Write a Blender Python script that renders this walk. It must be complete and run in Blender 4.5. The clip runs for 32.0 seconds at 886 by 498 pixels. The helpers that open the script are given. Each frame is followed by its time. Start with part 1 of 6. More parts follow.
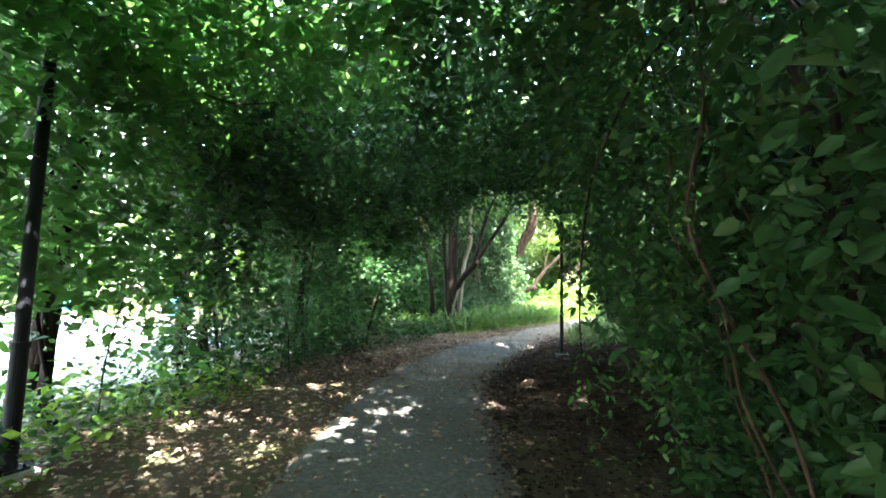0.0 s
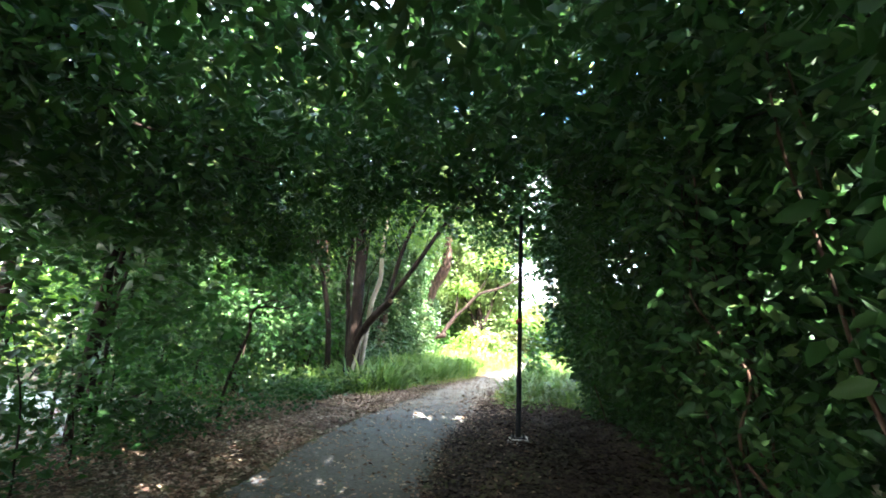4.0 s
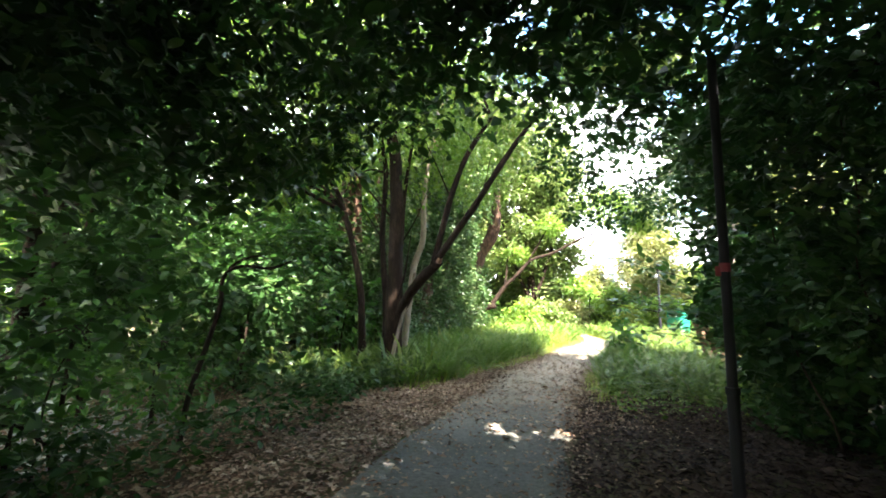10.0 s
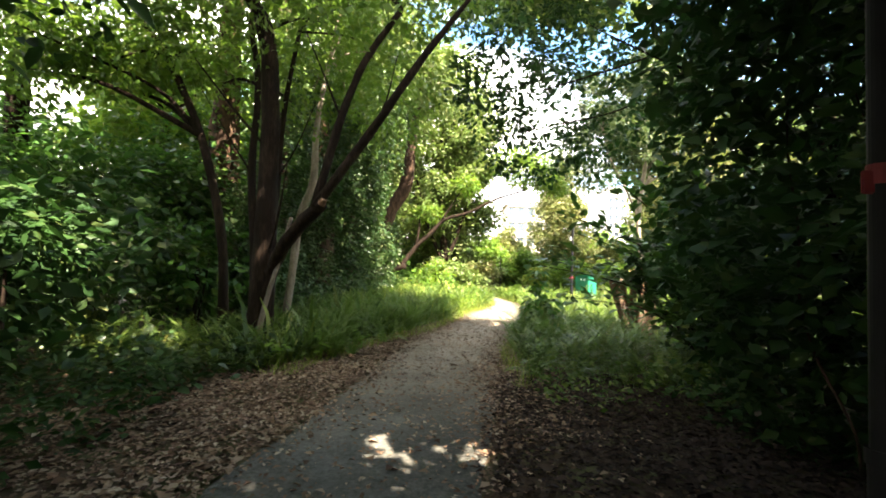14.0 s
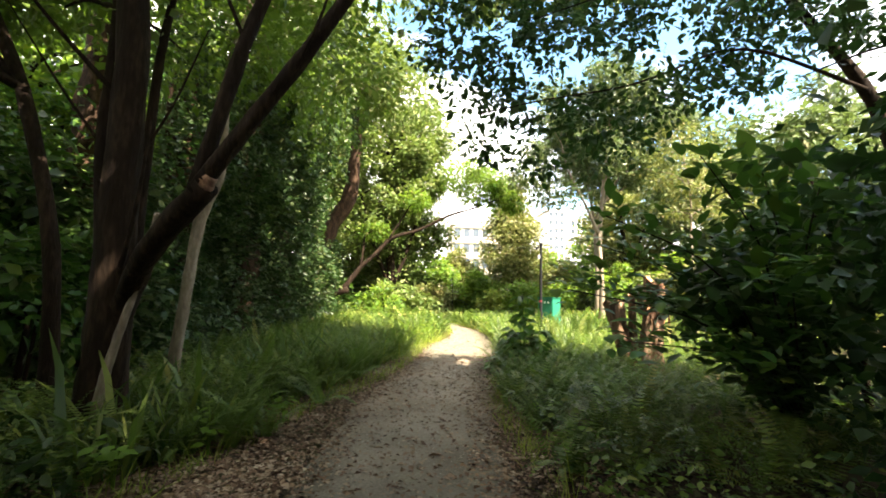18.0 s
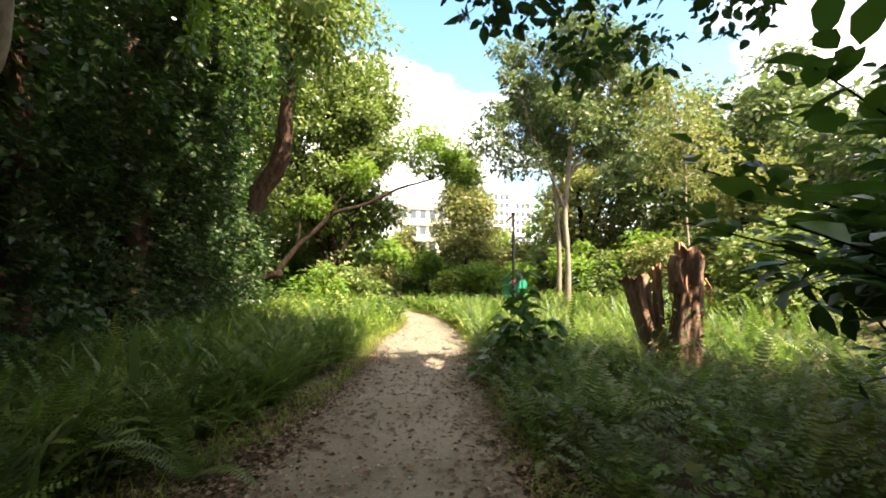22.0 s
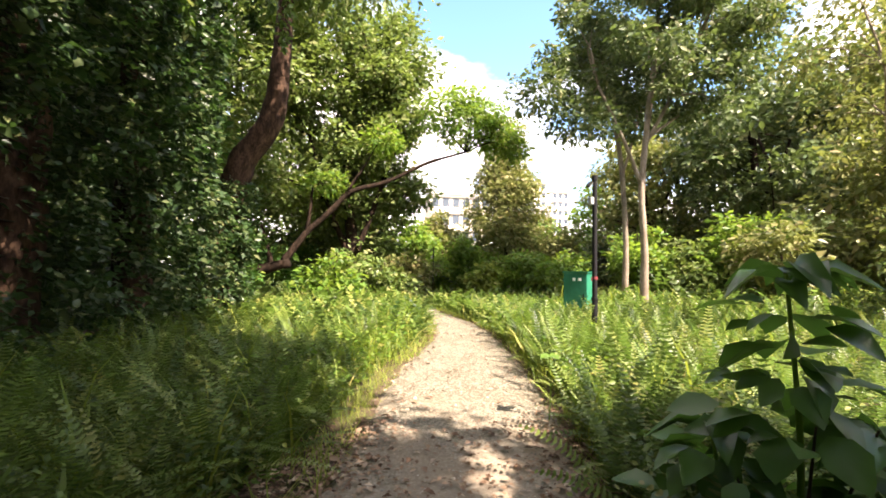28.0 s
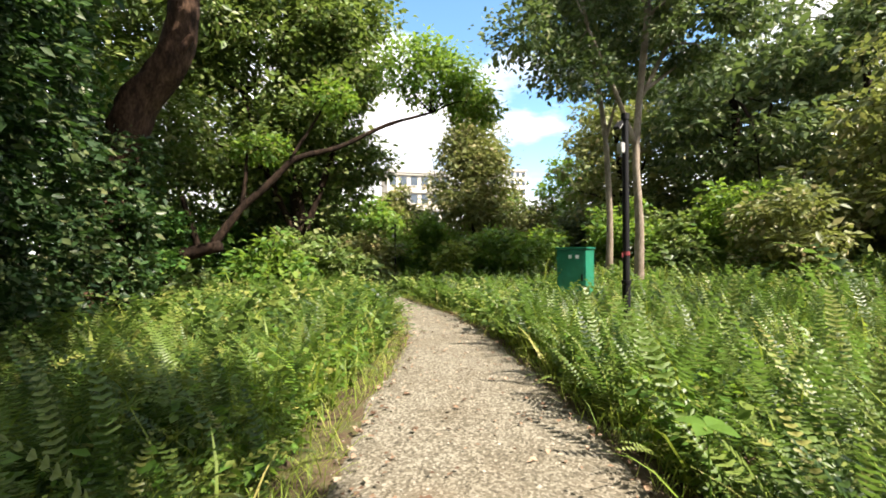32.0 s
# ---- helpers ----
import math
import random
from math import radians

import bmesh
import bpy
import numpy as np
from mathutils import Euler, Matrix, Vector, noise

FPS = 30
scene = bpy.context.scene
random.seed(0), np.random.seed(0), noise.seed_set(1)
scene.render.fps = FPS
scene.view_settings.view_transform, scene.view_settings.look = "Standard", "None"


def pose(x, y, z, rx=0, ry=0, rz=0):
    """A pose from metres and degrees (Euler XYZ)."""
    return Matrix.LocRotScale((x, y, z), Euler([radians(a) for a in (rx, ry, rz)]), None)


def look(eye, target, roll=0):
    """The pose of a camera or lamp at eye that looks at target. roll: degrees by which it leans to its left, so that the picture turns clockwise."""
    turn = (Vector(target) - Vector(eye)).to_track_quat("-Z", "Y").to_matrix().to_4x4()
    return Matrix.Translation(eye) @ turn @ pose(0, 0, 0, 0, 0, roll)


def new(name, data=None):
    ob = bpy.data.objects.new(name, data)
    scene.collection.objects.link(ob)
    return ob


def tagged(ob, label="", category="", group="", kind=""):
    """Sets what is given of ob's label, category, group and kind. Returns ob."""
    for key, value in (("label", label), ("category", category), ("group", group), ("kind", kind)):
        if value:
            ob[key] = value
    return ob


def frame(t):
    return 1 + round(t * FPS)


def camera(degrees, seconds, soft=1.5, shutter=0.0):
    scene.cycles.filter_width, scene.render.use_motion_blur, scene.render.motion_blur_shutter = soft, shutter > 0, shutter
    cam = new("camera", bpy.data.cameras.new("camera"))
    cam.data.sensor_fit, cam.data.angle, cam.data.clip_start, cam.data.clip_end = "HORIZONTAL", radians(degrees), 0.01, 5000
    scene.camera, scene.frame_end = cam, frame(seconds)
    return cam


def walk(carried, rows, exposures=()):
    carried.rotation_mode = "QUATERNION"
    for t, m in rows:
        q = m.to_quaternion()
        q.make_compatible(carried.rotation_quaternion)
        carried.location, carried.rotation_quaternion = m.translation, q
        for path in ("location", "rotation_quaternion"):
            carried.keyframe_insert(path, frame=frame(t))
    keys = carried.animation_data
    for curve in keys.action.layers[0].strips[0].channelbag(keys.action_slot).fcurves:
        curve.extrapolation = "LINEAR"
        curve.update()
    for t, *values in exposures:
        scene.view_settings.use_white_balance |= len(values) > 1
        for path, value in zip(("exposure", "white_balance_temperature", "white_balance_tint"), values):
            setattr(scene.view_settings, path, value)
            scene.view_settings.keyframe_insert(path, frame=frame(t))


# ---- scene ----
# metres; y runs along the walk, x to the right; the path lies at z = 0
cam = camera(90.2, 32.0, 1.8)
SUN, SKY = 5.0, 0.068
EXPOSURES = [(0.0, 5.2, 5500, 12), (4.0, 5.3, 5600, 18), (9.0, 4.5, 6000, 16), (12.0, 3.85, 6700, 15), (14.0, 3.45, 6900, 15), (19.0, 2.95, 7250, 14), (24.0, 2.55, 7200, 21), (28.0, 2.6, 7050, 26), (32.0, 1.92, 6550, 17)]
PATH = [
    (0.0, look((-0.000, -0.000, 1.517), (-1.754, 4.662, 1.957), 1.18)),
    (0.5, look((-0.154, 0.427, 1.508), (-1.789, 5.118, 2.070), 2.56)),
    (1.0, look((-0.320, 0.848, 1.500), (-2.137, 5.494, 1.836), 2.88)),
    (1.5, look((-0.490, 1.247, 1.499), (-2.316, 5.870, 2.037), 2.36)),
    (2.0, look((-0.653, 1.621, 1.505), (-2.750, 6.119, 2.112), 4.42)),
    (2.5, look((-0.809, 1.972, 1.517), (-2.608, 6.578, 2.257), 2.18)),
    (3.0, look((-0.932, 2.302, 1.532), (-2.277, 7.011, 2.538), 1.71)),
    (3.5, look((-1.033, 2.614, 1.539), (-2.113, 7.442, 2.264), 2.01)),
    (4.0, look((-1.129, 2.924, 1.540), (-1.843, 7.775, 2.518), 2.78)),
    (4.5, look((-1.217, 3.232, 1.535), (-2.107, 8.074, 2.408), 2.72)),
    (6.5, look((-1.568, 4.452, 1.483), (-2.469, 9.285, 2.389), 1.28)),
    (7.0, look((-1.647, 4.710, 1.471), (-2.534, 9.582, 2.168), 2.52)),
    (7.5, look((-1.753, 4.949, 1.469), (-2.529, 9.840, 2.159), 3.33)),
    (8.0, look((-1.833, 5.176, 1.470), (-2.471, 10.100, 2.059), 2.51)),
    (8.5, look((-1.908, 5.413, 1.486), (-2.582, 10.305, 2.267), 3.17)),
    (9.0, look((-2.008, 5.647, 1.501), (-3.064, 10.478, 2.240), 2.37)),
    (9.5, look((-2.079, 5.864, 1.514), (-3.253, 10.696, 2.036), 1.17)),
    (10.0, look((-2.115, 6.095, 1.519), (-3.261, 10.917, 2.178), 1.10)),
    (10.5, look((-2.154, 6.360, 1.521), (-3.213, 11.209, 2.127), 0.38)),
    (11.0, look((-2.184, 6.639, 1.518), (-2.740, 11.561, 2.203), 3.65)),
    (11.5, look((-2.195, 6.914, 1.514), (-2.714, 11.856, 2.067), 2.68)),
    (12.0, look((-2.182, 7.187, 1.507), (-2.564, 12.125, 2.192), 3.66)),
    (12.5, look((-2.180, 7.446, 1.499), (-2.221, 12.426, 1.946), 3.01)),
    (13.0, look((-2.188, 7.686, 1.497), (-2.171, 12.652, 2.086), 2.30)),
    (13.5, look((-2.173, 7.924, 1.492), (-2.305, 12.904, 1.927), 1.66)),
    (14.0, look((-2.163, 8.157, 1.495), (-2.348, 13.148, 1.745), 2.18)),
    (14.5, look((-2.197, 8.423, 1.501), (-2.316, 13.409, 1.853), 3.41)),
    (16.5, look((-2.375, 9.690, 1.578), (-2.111, 14.652, 2.134), 0.52)),
    (17.0, look((-2.399, 10.049, 1.579), (-2.163, 14.979, 2.378), 1.25)),
    (17.5, look((-2.476, 10.412, 1.566), (-2.081, 15.356, 2.201), 3.17)),
    (18.0, look((-2.562, 10.741, 1.559), (-2.107, 15.693, 2.077), 1.40)),
    (18.5, look((-2.609, 11.092, 1.528), (-2.247, 16.053, 2.040), -0.12)),
    (19.0, look((-2.654, 11.443, 1.517), (-2.282, 16.418, 1.861), 1.76)),
    (19.5, look((-2.757, 11.801, 1.521), (-2.216, 16.745, 2.035), 0.95)),
    (20.0, look((-2.782, 12.118, 1.505), (-2.126, 17.066, 1.788), 0.97)),
    (20.5, look((-2.725, 12.491, 1.501), (-1.866, 17.407, 1.809), 1.28)),
    (21.0, look((-2.702, 12.843, 1.470), (-1.712, 17.735, 1.773), 1.70)),
    (21.5, look((-2.672, 13.240, 1.456), (-1.524, 18.106, 1.508), -0.20)),
    (22.0, look((-2.587, 13.615, 1.442), (-1.506, 18.484, 1.793), 0.44)),
    (22.5, look((-2.565, 13.942, 1.429), (-1.579, 18.837, 1.688), 2.32)),
    (23.0, look((-2.589, 14.296, 1.412), (-1.400, 19.146, 1.650), 1.31)),
    (23.5, look((-2.541, 14.645, 1.410), (-1.282, 19.475, 1.695), 1.30)),
    (24.0, look((-2.458, 14.958, 1.416), (-1.377, 19.835, 1.650), 1.06)),
    (24.5, look((-2.382, 15.289, 1.422), (-1.038, 20.082, 1.895), 0.87)),
    (26.5, look((-2.032, 16.648, 1.497), (-0.811, 21.490, 1.743), 0.61)),
    (27.0, look((-1.971, 17.040, 1.512), (-1.035, 21.923, 2.043), 1.69)),
    (27.5, look((-1.939, 17.446, 1.515), (-1.211, 22.382, 1.843), 2.18)),
    (28.0, look((-1.933, 17.838, 1.511), (-1.209, 22.779, 1.761), 1.09)),
    (28.5, look((-1.934, 18.201, 1.502), (-1.276, 23.148, 1.802), 0.15)),
    (29.0, look((-1.948, 18.540, 1.491), (-1.191, 23.473, 1.799), 0.60)),
    (29.5, look((-1.968, 18.875, 1.487), (-1.012, 23.761, 1.947), -1.03)),
    (30.0, look((-1.974, 19.214, 1.484), (-1.075, 24.130, 1.651), -1.82)),
    (30.5, look((-1.958, 19.544, 1.474), (-0.744, 24.377, 1.874), -1.29)),
    (31.0, look((-1.928, 19.886, 1.465), (-0.413, 24.647, 1.670), 0.14)),
    (31.5, look((-1.885, 20.222, 1.459), (-0.396, 24.991, 1.662), 0.92)),
    (32.0, look((-1.818, 20.530, 1.456), (-0.617, 25.383, 1.496), -0.26)),
]
walk(cam, PATH, EXPOSURES)

# ---- world and sun ----
SUN_TO = Vector((0.41, -0.49, 0.77)).normalized()
world = bpy.data.worlds.new("world")
scene.world = world
world.use_nodes = True
wn, wl = world.node_tree.nodes, world.node_tree.links
wn.clear()
w_out = wn.new("ShaderNodeOutputWorld")
w_bg = wn.new("ShaderNodeBackground")
w_bg.inputs["Strength"].default_value = SKY
w_sky = wn.new("ShaderNodeTexSky")
w_sky.sky_type = "NISHITA"
w_sky.sun_disc = False
w_sky.sun_elevation = math.asin(SUN_TO.z)
w_sky.sun_rotation = math.atan2(SUN_TO.x, SUN_TO.y)
w_geo = wn.new("ShaderNodeTexCoord")
w_map = wn.new("ShaderNodeMapping")
w_map.inputs["Scale"].default_value = (1.2, 1.2, 3.2)
w_map.inputs["Location"].default_value = (0.35, 0.1, 0.4)
w_noise = wn.new("ShaderNodeTexNoise")
w_noise.inputs["Scale"].default_value = 1.5
w_noise.inputs["Detail"].default_value = 7.0
w_noise.inputs["Roughness"].default_value = 0.55
w_ramp = wn.new("ShaderNodeValToRGB")
w_ramp.color_ramp.elements[0].position = 0.44
w_ramp.color_ramp.elements[1].position = 0.58
w_mix = wn.new("ShaderNodeMixRGB")
w_mix.inputs["Color2"].default_value = (9.5, 9.5, 9.3, 1)
wl.new(w_geo.outputs["Generated"], w_map.inputs["Vector"])
wl.new(w_map.outputs["Vector"], w_noise.inputs["Vector"])
w_sep = wn.new("ShaderNodeSeparateXYZ")
w_low = wn.new("ShaderNodeMapRange")
w_low.inputs["From Min"].default_value, w_low.inputs["From Max"].default_value = 0.10, 0.52
w_low.inputs["To Min"].default_value, w_low.inputs["To Max"].default_value = 0.15, 0.0
w_add = wn.new("ShaderNodeMath")
wl.new(w_geo.outputs["Generated"], w_sep.inputs["Vector"])
wl.new(w_sep.outputs["Z"], w_low.inputs["Value"])
wl.new(w_low.outputs["Result"], w_add.inputs[0])
wl.new(w_noise.outputs["Fac"], w_add.inputs[1])
wl.new(w_add.outputs[0], w_ramp.inputs["Fac"])
wl.new(w_ramp.outputs["Color"], w_mix.inputs["Fac"])
w_hue = wn.new("ShaderNodeHueSaturation")
w_hue.inputs["Hue"].default_value = 0.488
w_hue.inputs["Saturation"].default_value = 1.18
w_hue.inputs["Value"].default_value = 1.45
wl.new(w_sky.outputs["Color"], w_hue.inputs["Color"])
wl.new(w_hue.outputs["Color"], w_mix.inputs["Color1"])
wl.new(w_mix.outputs["Color"], w_bg.inputs["Color"])
wl.new(w_bg.outputs["Background"], w_out.inputs["Surface"])

sun = new("sun", bpy.data.lights.new("sun", "SUN"))
sun.data.energy = SUN
sun.data.angle = radians(0.53)
sun.data.color = (1.0, 0.93, 0.80)
sun.matrix_world = look(SUN_TO * 60, (0, 0, 0))


# ---- materials ----
def nodes_of(name):
    m = bpy.data.materials.new(name)
    m.use_nodes = True
    n = m.node_tree.nodes
    return m, n, m.node_tree.links, n["Principled BSDF"]


def ramp_of(n, stops):
    r = n.new("ShaderNodeValToRGB")
    e = r.color_ramp.elements
    e[0].position, e[0].color = stops[0][0], (*stops[0][1], 1)
    e[1].position, e[1].color = stops[-1][0], (*stops[-1][1], 1)
    for p, c in stops[1:-1]:
        x = e.new(p)
        x.color = (*c, 1)
    return r


def leaf_material(name, dark, light, old, through_colour, share=0.35, gloss=0.42, shine=0.22):
    """Leaf with a colour of its own per leaf, a paler back light and a soft sheen."""
    m, n, l, b = nodes_of(name)
    g = n.new("ShaderNodeNewGeometry")
    r = ramp_of(n, [(0.0, dark), (0.55, light), (0.93, tuple(0.5 * (x + y) for x, y in zip(light, old))), (1.0, old)])
    l.new(g.outputs["Random Per Island"], r.inputs["Fac"])
    tc = n.new("ShaderNodeTexCoord")
    big = n.new("ShaderNodeTexNoise")
    big.inputs["Scale"].default_value = 0.9
    big.inputs["Detail"].default_value = 3
    l.new(tc.outputs["Object"], big.inputs["Vector"])
    hsv = n.new("ShaderNodeHueSaturation")
    mr = n.new("ShaderNodeMapRange")
    mr.inputs["From Min"].default_value, mr.inputs["From Max"].default_value = 0.3, 0.7
    mr.inputs["To Min"].default_value, mr.inputs["To Max"].default_value = 0.7, 1.3
    l.new(big.outputs["Fac"], mr.inputs["Value"])
    l.new(mr.outputs["Result"], hsv.inputs["Value"])
    l.new(r.outputs["Color"], hsv.inputs["Color"])
    l.new(hsv.outputs["Color"], b.inputs["Base Color"])
    b.inputs["Roughness"].default_value = gloss
    b.inputs["Specular IOR Level"].default_value = shine
    t = n.new("ShaderNodeBsdfTranslucent")
    mixc = n.new("ShaderNodeMixRGB")
    mixc.blend_type = "MULTIPLY"
    mixc.inputs["Fac"].default_value = 0.35
    mixc.inputs["Color1"].default_value = (*through_colour, 1)
    l.new(r.outputs["Color"], mixc.inputs["Color2"])
    mixc.inputs["Color2"].default_value = (1, 1, 1, 1)
    l.new(mixc.outputs["Color"], t.inputs["Color"])
    mix = n.new("ShaderNodeMixShader")
    mix.inputs["Fac"].default_value = share
    l.new(b.outputs["BSDF"], mix.inputs[1])
    l.new(t.outputs["BSDF"], mix.inputs[2])
    l.new(mix.outputs["Shader"], n["Material Output"].inputs["Surface"])
    return m


def rough_material(name, stops, scale=6.0, detail=8.0, bump=0.4, rough=0.9, stretch=(1, 1, 1), fine=60.0, distance=0.02):
    """Mottled surface: a broad pattern, a fine grain and relief from both."""
    m, n, l, b = nodes_of(name)
    tc = n.new("ShaderNodeTexCoord")
    mp = n.new("ShaderNodeMapping")
    mp.inputs["Scale"].default_value = stretch
    l.new(tc.outputs["Object"], mp.inputs["Vector"])
    a = n.new("ShaderNodeTexNoise")
    a.inputs["Scale"].default_value, a.inputs["Detail"].default_value = scale, detail
    a.inputs["Roughness"].default_value = 0.62
    f = n.new("ShaderNodeTexNoise")
    f.inputs["Scale"].default_value, f.inputs["Detail"].default_value = fine, 4
    l.new(mp.outputs["Vector"], a.inputs["Vector"])
    l.new(mp.outputs["Vector"], f.inputs["Vector"])
    add = n.new("ShaderNodeMath")
    add.operation = "MULTIPLY_ADD"
    add.inputs[1].default_value = 0.35
    l.new(f.outputs["Fac"], add.inputs[0])
    sc = n.new("ShaderNodeMath")
    sc.operation = "MULTIPLY"
    sc.inputs[1].default_value = 0.65
    l.new(a.outputs["Fac"], sc.inputs[0])
    l.new(sc.outputs[0], add.inputs[2])
    r = ramp_of(n, stops)
    l.new(add.outputs[0], r.inputs["Fac"])
    l.new(r.outputs["Color"], b.inputs["Base Color"])
    bp = n.new("ShaderNodeBump")
    bp.inputs["Strength"].default_value = bump
    bp.inputs["Distance"].default_value = distance
    l.new(add.outputs[0], bp.inputs["Height"])
    l.new(bp.outputs["Normal"], b.inputs["Normal"])
    b.inputs["Roughness"].default_value = rough
    b.inputs["Specular IOR Level"].default_value = 0.12
    return m


def paint_material(name, colour, rough=0.45, metal=0.0, wear=0.25, sheen=0.5):
    m, n, l, b = nodes_of(name)
    tc = n.new("ShaderNodeTexCoord")
    a = n.new("ShaderNodeTexNoise")
    a.inputs["Scale"].default_value, a.inputs["Detail"].default_value = 7.0, 8
    l.new(tc.outputs["Object"], a.inputs["Vector"])
    r = ramp_of(n, [(0.3, tuple(c * (1 - wear) for c in colour)), (0.7, tuple(min(1, c * (1 + wear)) for c in colour))])
    l.new(a.outputs["Fac"], r.inputs["Fac"])
    l.new(r.outputs["Color"], b.inputs["Base Color"])
    b.inputs["Roughness"].default_value, b.inputs["Metallic"].default_value = rough, metal
    b.inputs["Specular IOR Level"].default_value = sheen
    return m


def path_material():
    """Dark worn asphalt that turns into buff gravel further on."""
    m, n, l, b = nodes_of("path_surface")
    tc = n.new("ShaderNodeTexCoord")
    sep = n.new("ShaderNodeSeparateXYZ")
    l.new(tc.outputs["Object"], sep.inputs["Vector"])
    big = n.new("ShaderNodeTexNoise")
    big.inputs["Scale"].default_value, big.inputs["Detail"].default_value = 1.1, 6
    l.new(tc.outputs["Object"], big.inputs["Vector"])
    fine = n.new("ShaderNodeTexNoise")
    fine.inputs["Scale"].default_value, fine.inputs["Detail"].default_value = 26.0, 8
    fine.inputs["Roughness"].default_value = 0.75
    l.new(tc.outputs["Object"], fine.inputs["Vector"])
    stone = n.new("ShaderNodeTexVoronoi")
    stone.inputs["Scale"].default_value = 52.0
    l.new(tc.outputs["Object"], stone.inputs["Vector"])
    asphalt = ramp_of(n, [(0.35, (0.056, 0.056, 0.047)), (0.65, (0.140, 0.138, 0.118))])
    gravel = ramp_of(n, [(0.26, (0.048, 0.042, 0.029)), (0.5, (0.124, 0.112, 0.080)), (0.74, (0.275, 0.258, 0.200))])
    l.new(fine.outputs["Fac"], asphalt.inputs["Fac"])
    hue = n.new("ShaderNodeMixRGB")
    hue.inputs["Fac"].default_value = 0.45
    l.new(fine.outputs["Fac"], hue.inputs["Color1"])
    l.new(stone.outputs["Color"], hue.inputs["Color2"])
    l.new(hue.outputs["Color"], gravel.inputs["Fac"])
    far = n.new("ShaderNodeMapRange")
    far.inputs["From Min"].default_value, far.inputs["From Max"].default_value = 12.0, 17.5
    wob = n.new("ShaderNodeMath")
    wob.operation = "MULTIPLY_ADD"
    wob.inputs[1].default_value = 5.0
    l.new(big.outputs["Fac"], wob.inputs[0])
    sub = n.new("ShaderNodeMath")
    sub.operation = "SUBTRACT"
    sub.inputs[1].default_value = 2.5
    l.new(sep.outputs["Y"], sub.inputs[0])
    l.new(sub.outputs[0], wob.inputs[2])
    l.new(wob.outputs[0], far.inputs["Value"])
    mix = n.new("ShaderNodeMixRGB")
    l.new(far.outputs["Result"], mix.inputs["Fac"])
    l.new(asphalt.outputs["Color"], mix.inputs["Color1"])
    l.new(gravel.outputs["Color"], mix.inputs["Color2"])
    # buff tint of trodden leaf bits, paled to brighten the shaded stretch
    shade_lift = n.new("ShaderNodeMixRGB")
    shade_lift.inputs["Color2"].default_value = (0.300, 0.248, 0.185, 1)
    shade_span = n.new("ShaderNodeMapRange")
    shade_span.inputs["From Min"].default_value, shade_span.inputs["From Max"].default_value = 20.0, 23.0
    shade_span.inputs["To Min"].default_value, shade_span.inputs["To Max"].default_value = 0.74, 0.0
    l.new(wob.outputs[0], shade_span.inputs["Value"])
    patch = n.new("ShaderNodeMath")
    patch.operation = "MULTIPLY"
    l.new(shade_span.outputs["Result"], patch.inputs[0])
    l.new(far.outputs["Result"], patch.inputs[1])
    l.new(patch.outputs[0], shade_lift.inputs["Fac"])
    l.new(mix.outputs["Color"], shade_lift.inputs["Color1"])
    stain = n.new("ShaderNodeMixRGB")
    stain.blend_type = "MULTIPLY"
    stain.inputs["Fac"].default_value = 0.5
    sr = ramp_of(n, [(0.35, (0.62, 0.56, 0.48)), (0.62, (1, 1, 1))])
    l.new(big.outputs["Fac"], sr.inputs["Fac"])
    l.new(shade_lift.outputs["Color"], stain.inputs["Color1"])
    l.new(sr.outputs["Color"], stain.inputs["Color2"])
    l.new(stain.outputs["Color"], b.inputs["Base Color"])
    bp = n.new("ShaderNodeBump")
    bp.inputs["Strength"].default_value, bp.inputs["Distance"].default_value = 0.7, 0.012
    l.new(hue.outputs["Color"], bp.inputs["Height"])
    l.new(bp.outputs["Normal"], b.inputs["Normal"])
    b.inputs["Roughness"].default_value = 0.92
    b.inputs["Specular IOR Level"].default_value = 0.12
    return m


M_PATH = path_material()
M_SOIL = rough_material("soil_and_moss", [(0.32, (0.030, 0.022, 0.014)), (0.48, (0.075, 0.052, 0.032)), (0.58, (0.06, 0.065, 0.022)), (0.72, (0.10, 0.075, 0.045))], 2.2, 9, 0.7, 0.95, fine=40, distance=0.04)
# bark tone driven near black, with the trunks' backlit shade put into it
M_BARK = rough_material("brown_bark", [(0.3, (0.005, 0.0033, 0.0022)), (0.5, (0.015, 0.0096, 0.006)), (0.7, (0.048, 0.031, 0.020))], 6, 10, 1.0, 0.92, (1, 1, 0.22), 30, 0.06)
M_PALE = rough_material("pale_grey_bark", [(0.3, (0.09, 0.07, 0.05)), (0.5, (0.19, 0.155, 0.115)), (0.7, (0.34, 0.29, 0.225))], 4, 10, 0.7, 0.9, (1, 1, 0.35), 26)
M_RED = rough_material("reddish_brown_bark", [(0.34, (0.010, 0.0065, 0.0045)), (0.48, (0.036, 0.021, 0.013)), (0.66, (0.10, 0.060, 0.036))], 5.0, 10, 1.0, 0.92, (1, 1, 0.45), 24, 0.04)
M_STUMP = rough_material("rotting_wood", [(0.32, (0.040, 0.024, 0.017)), (0.44, (0.125, 0.073, 0.048)), (0.55, (0.215, 0.135, 0.085)), (0.66, (0.35, 0.255, 0.175))], 4.5, 10, 1.0, 0.95, (1, 1, 0.3), 22, 0.05)
M_CUT = rough_material("sawn_wood", [(0.3, (0.22, 0.10, 0.055)), (0.7, (0.48, 0.26, 0.15))], 9, 8, 0.6, 0.9)
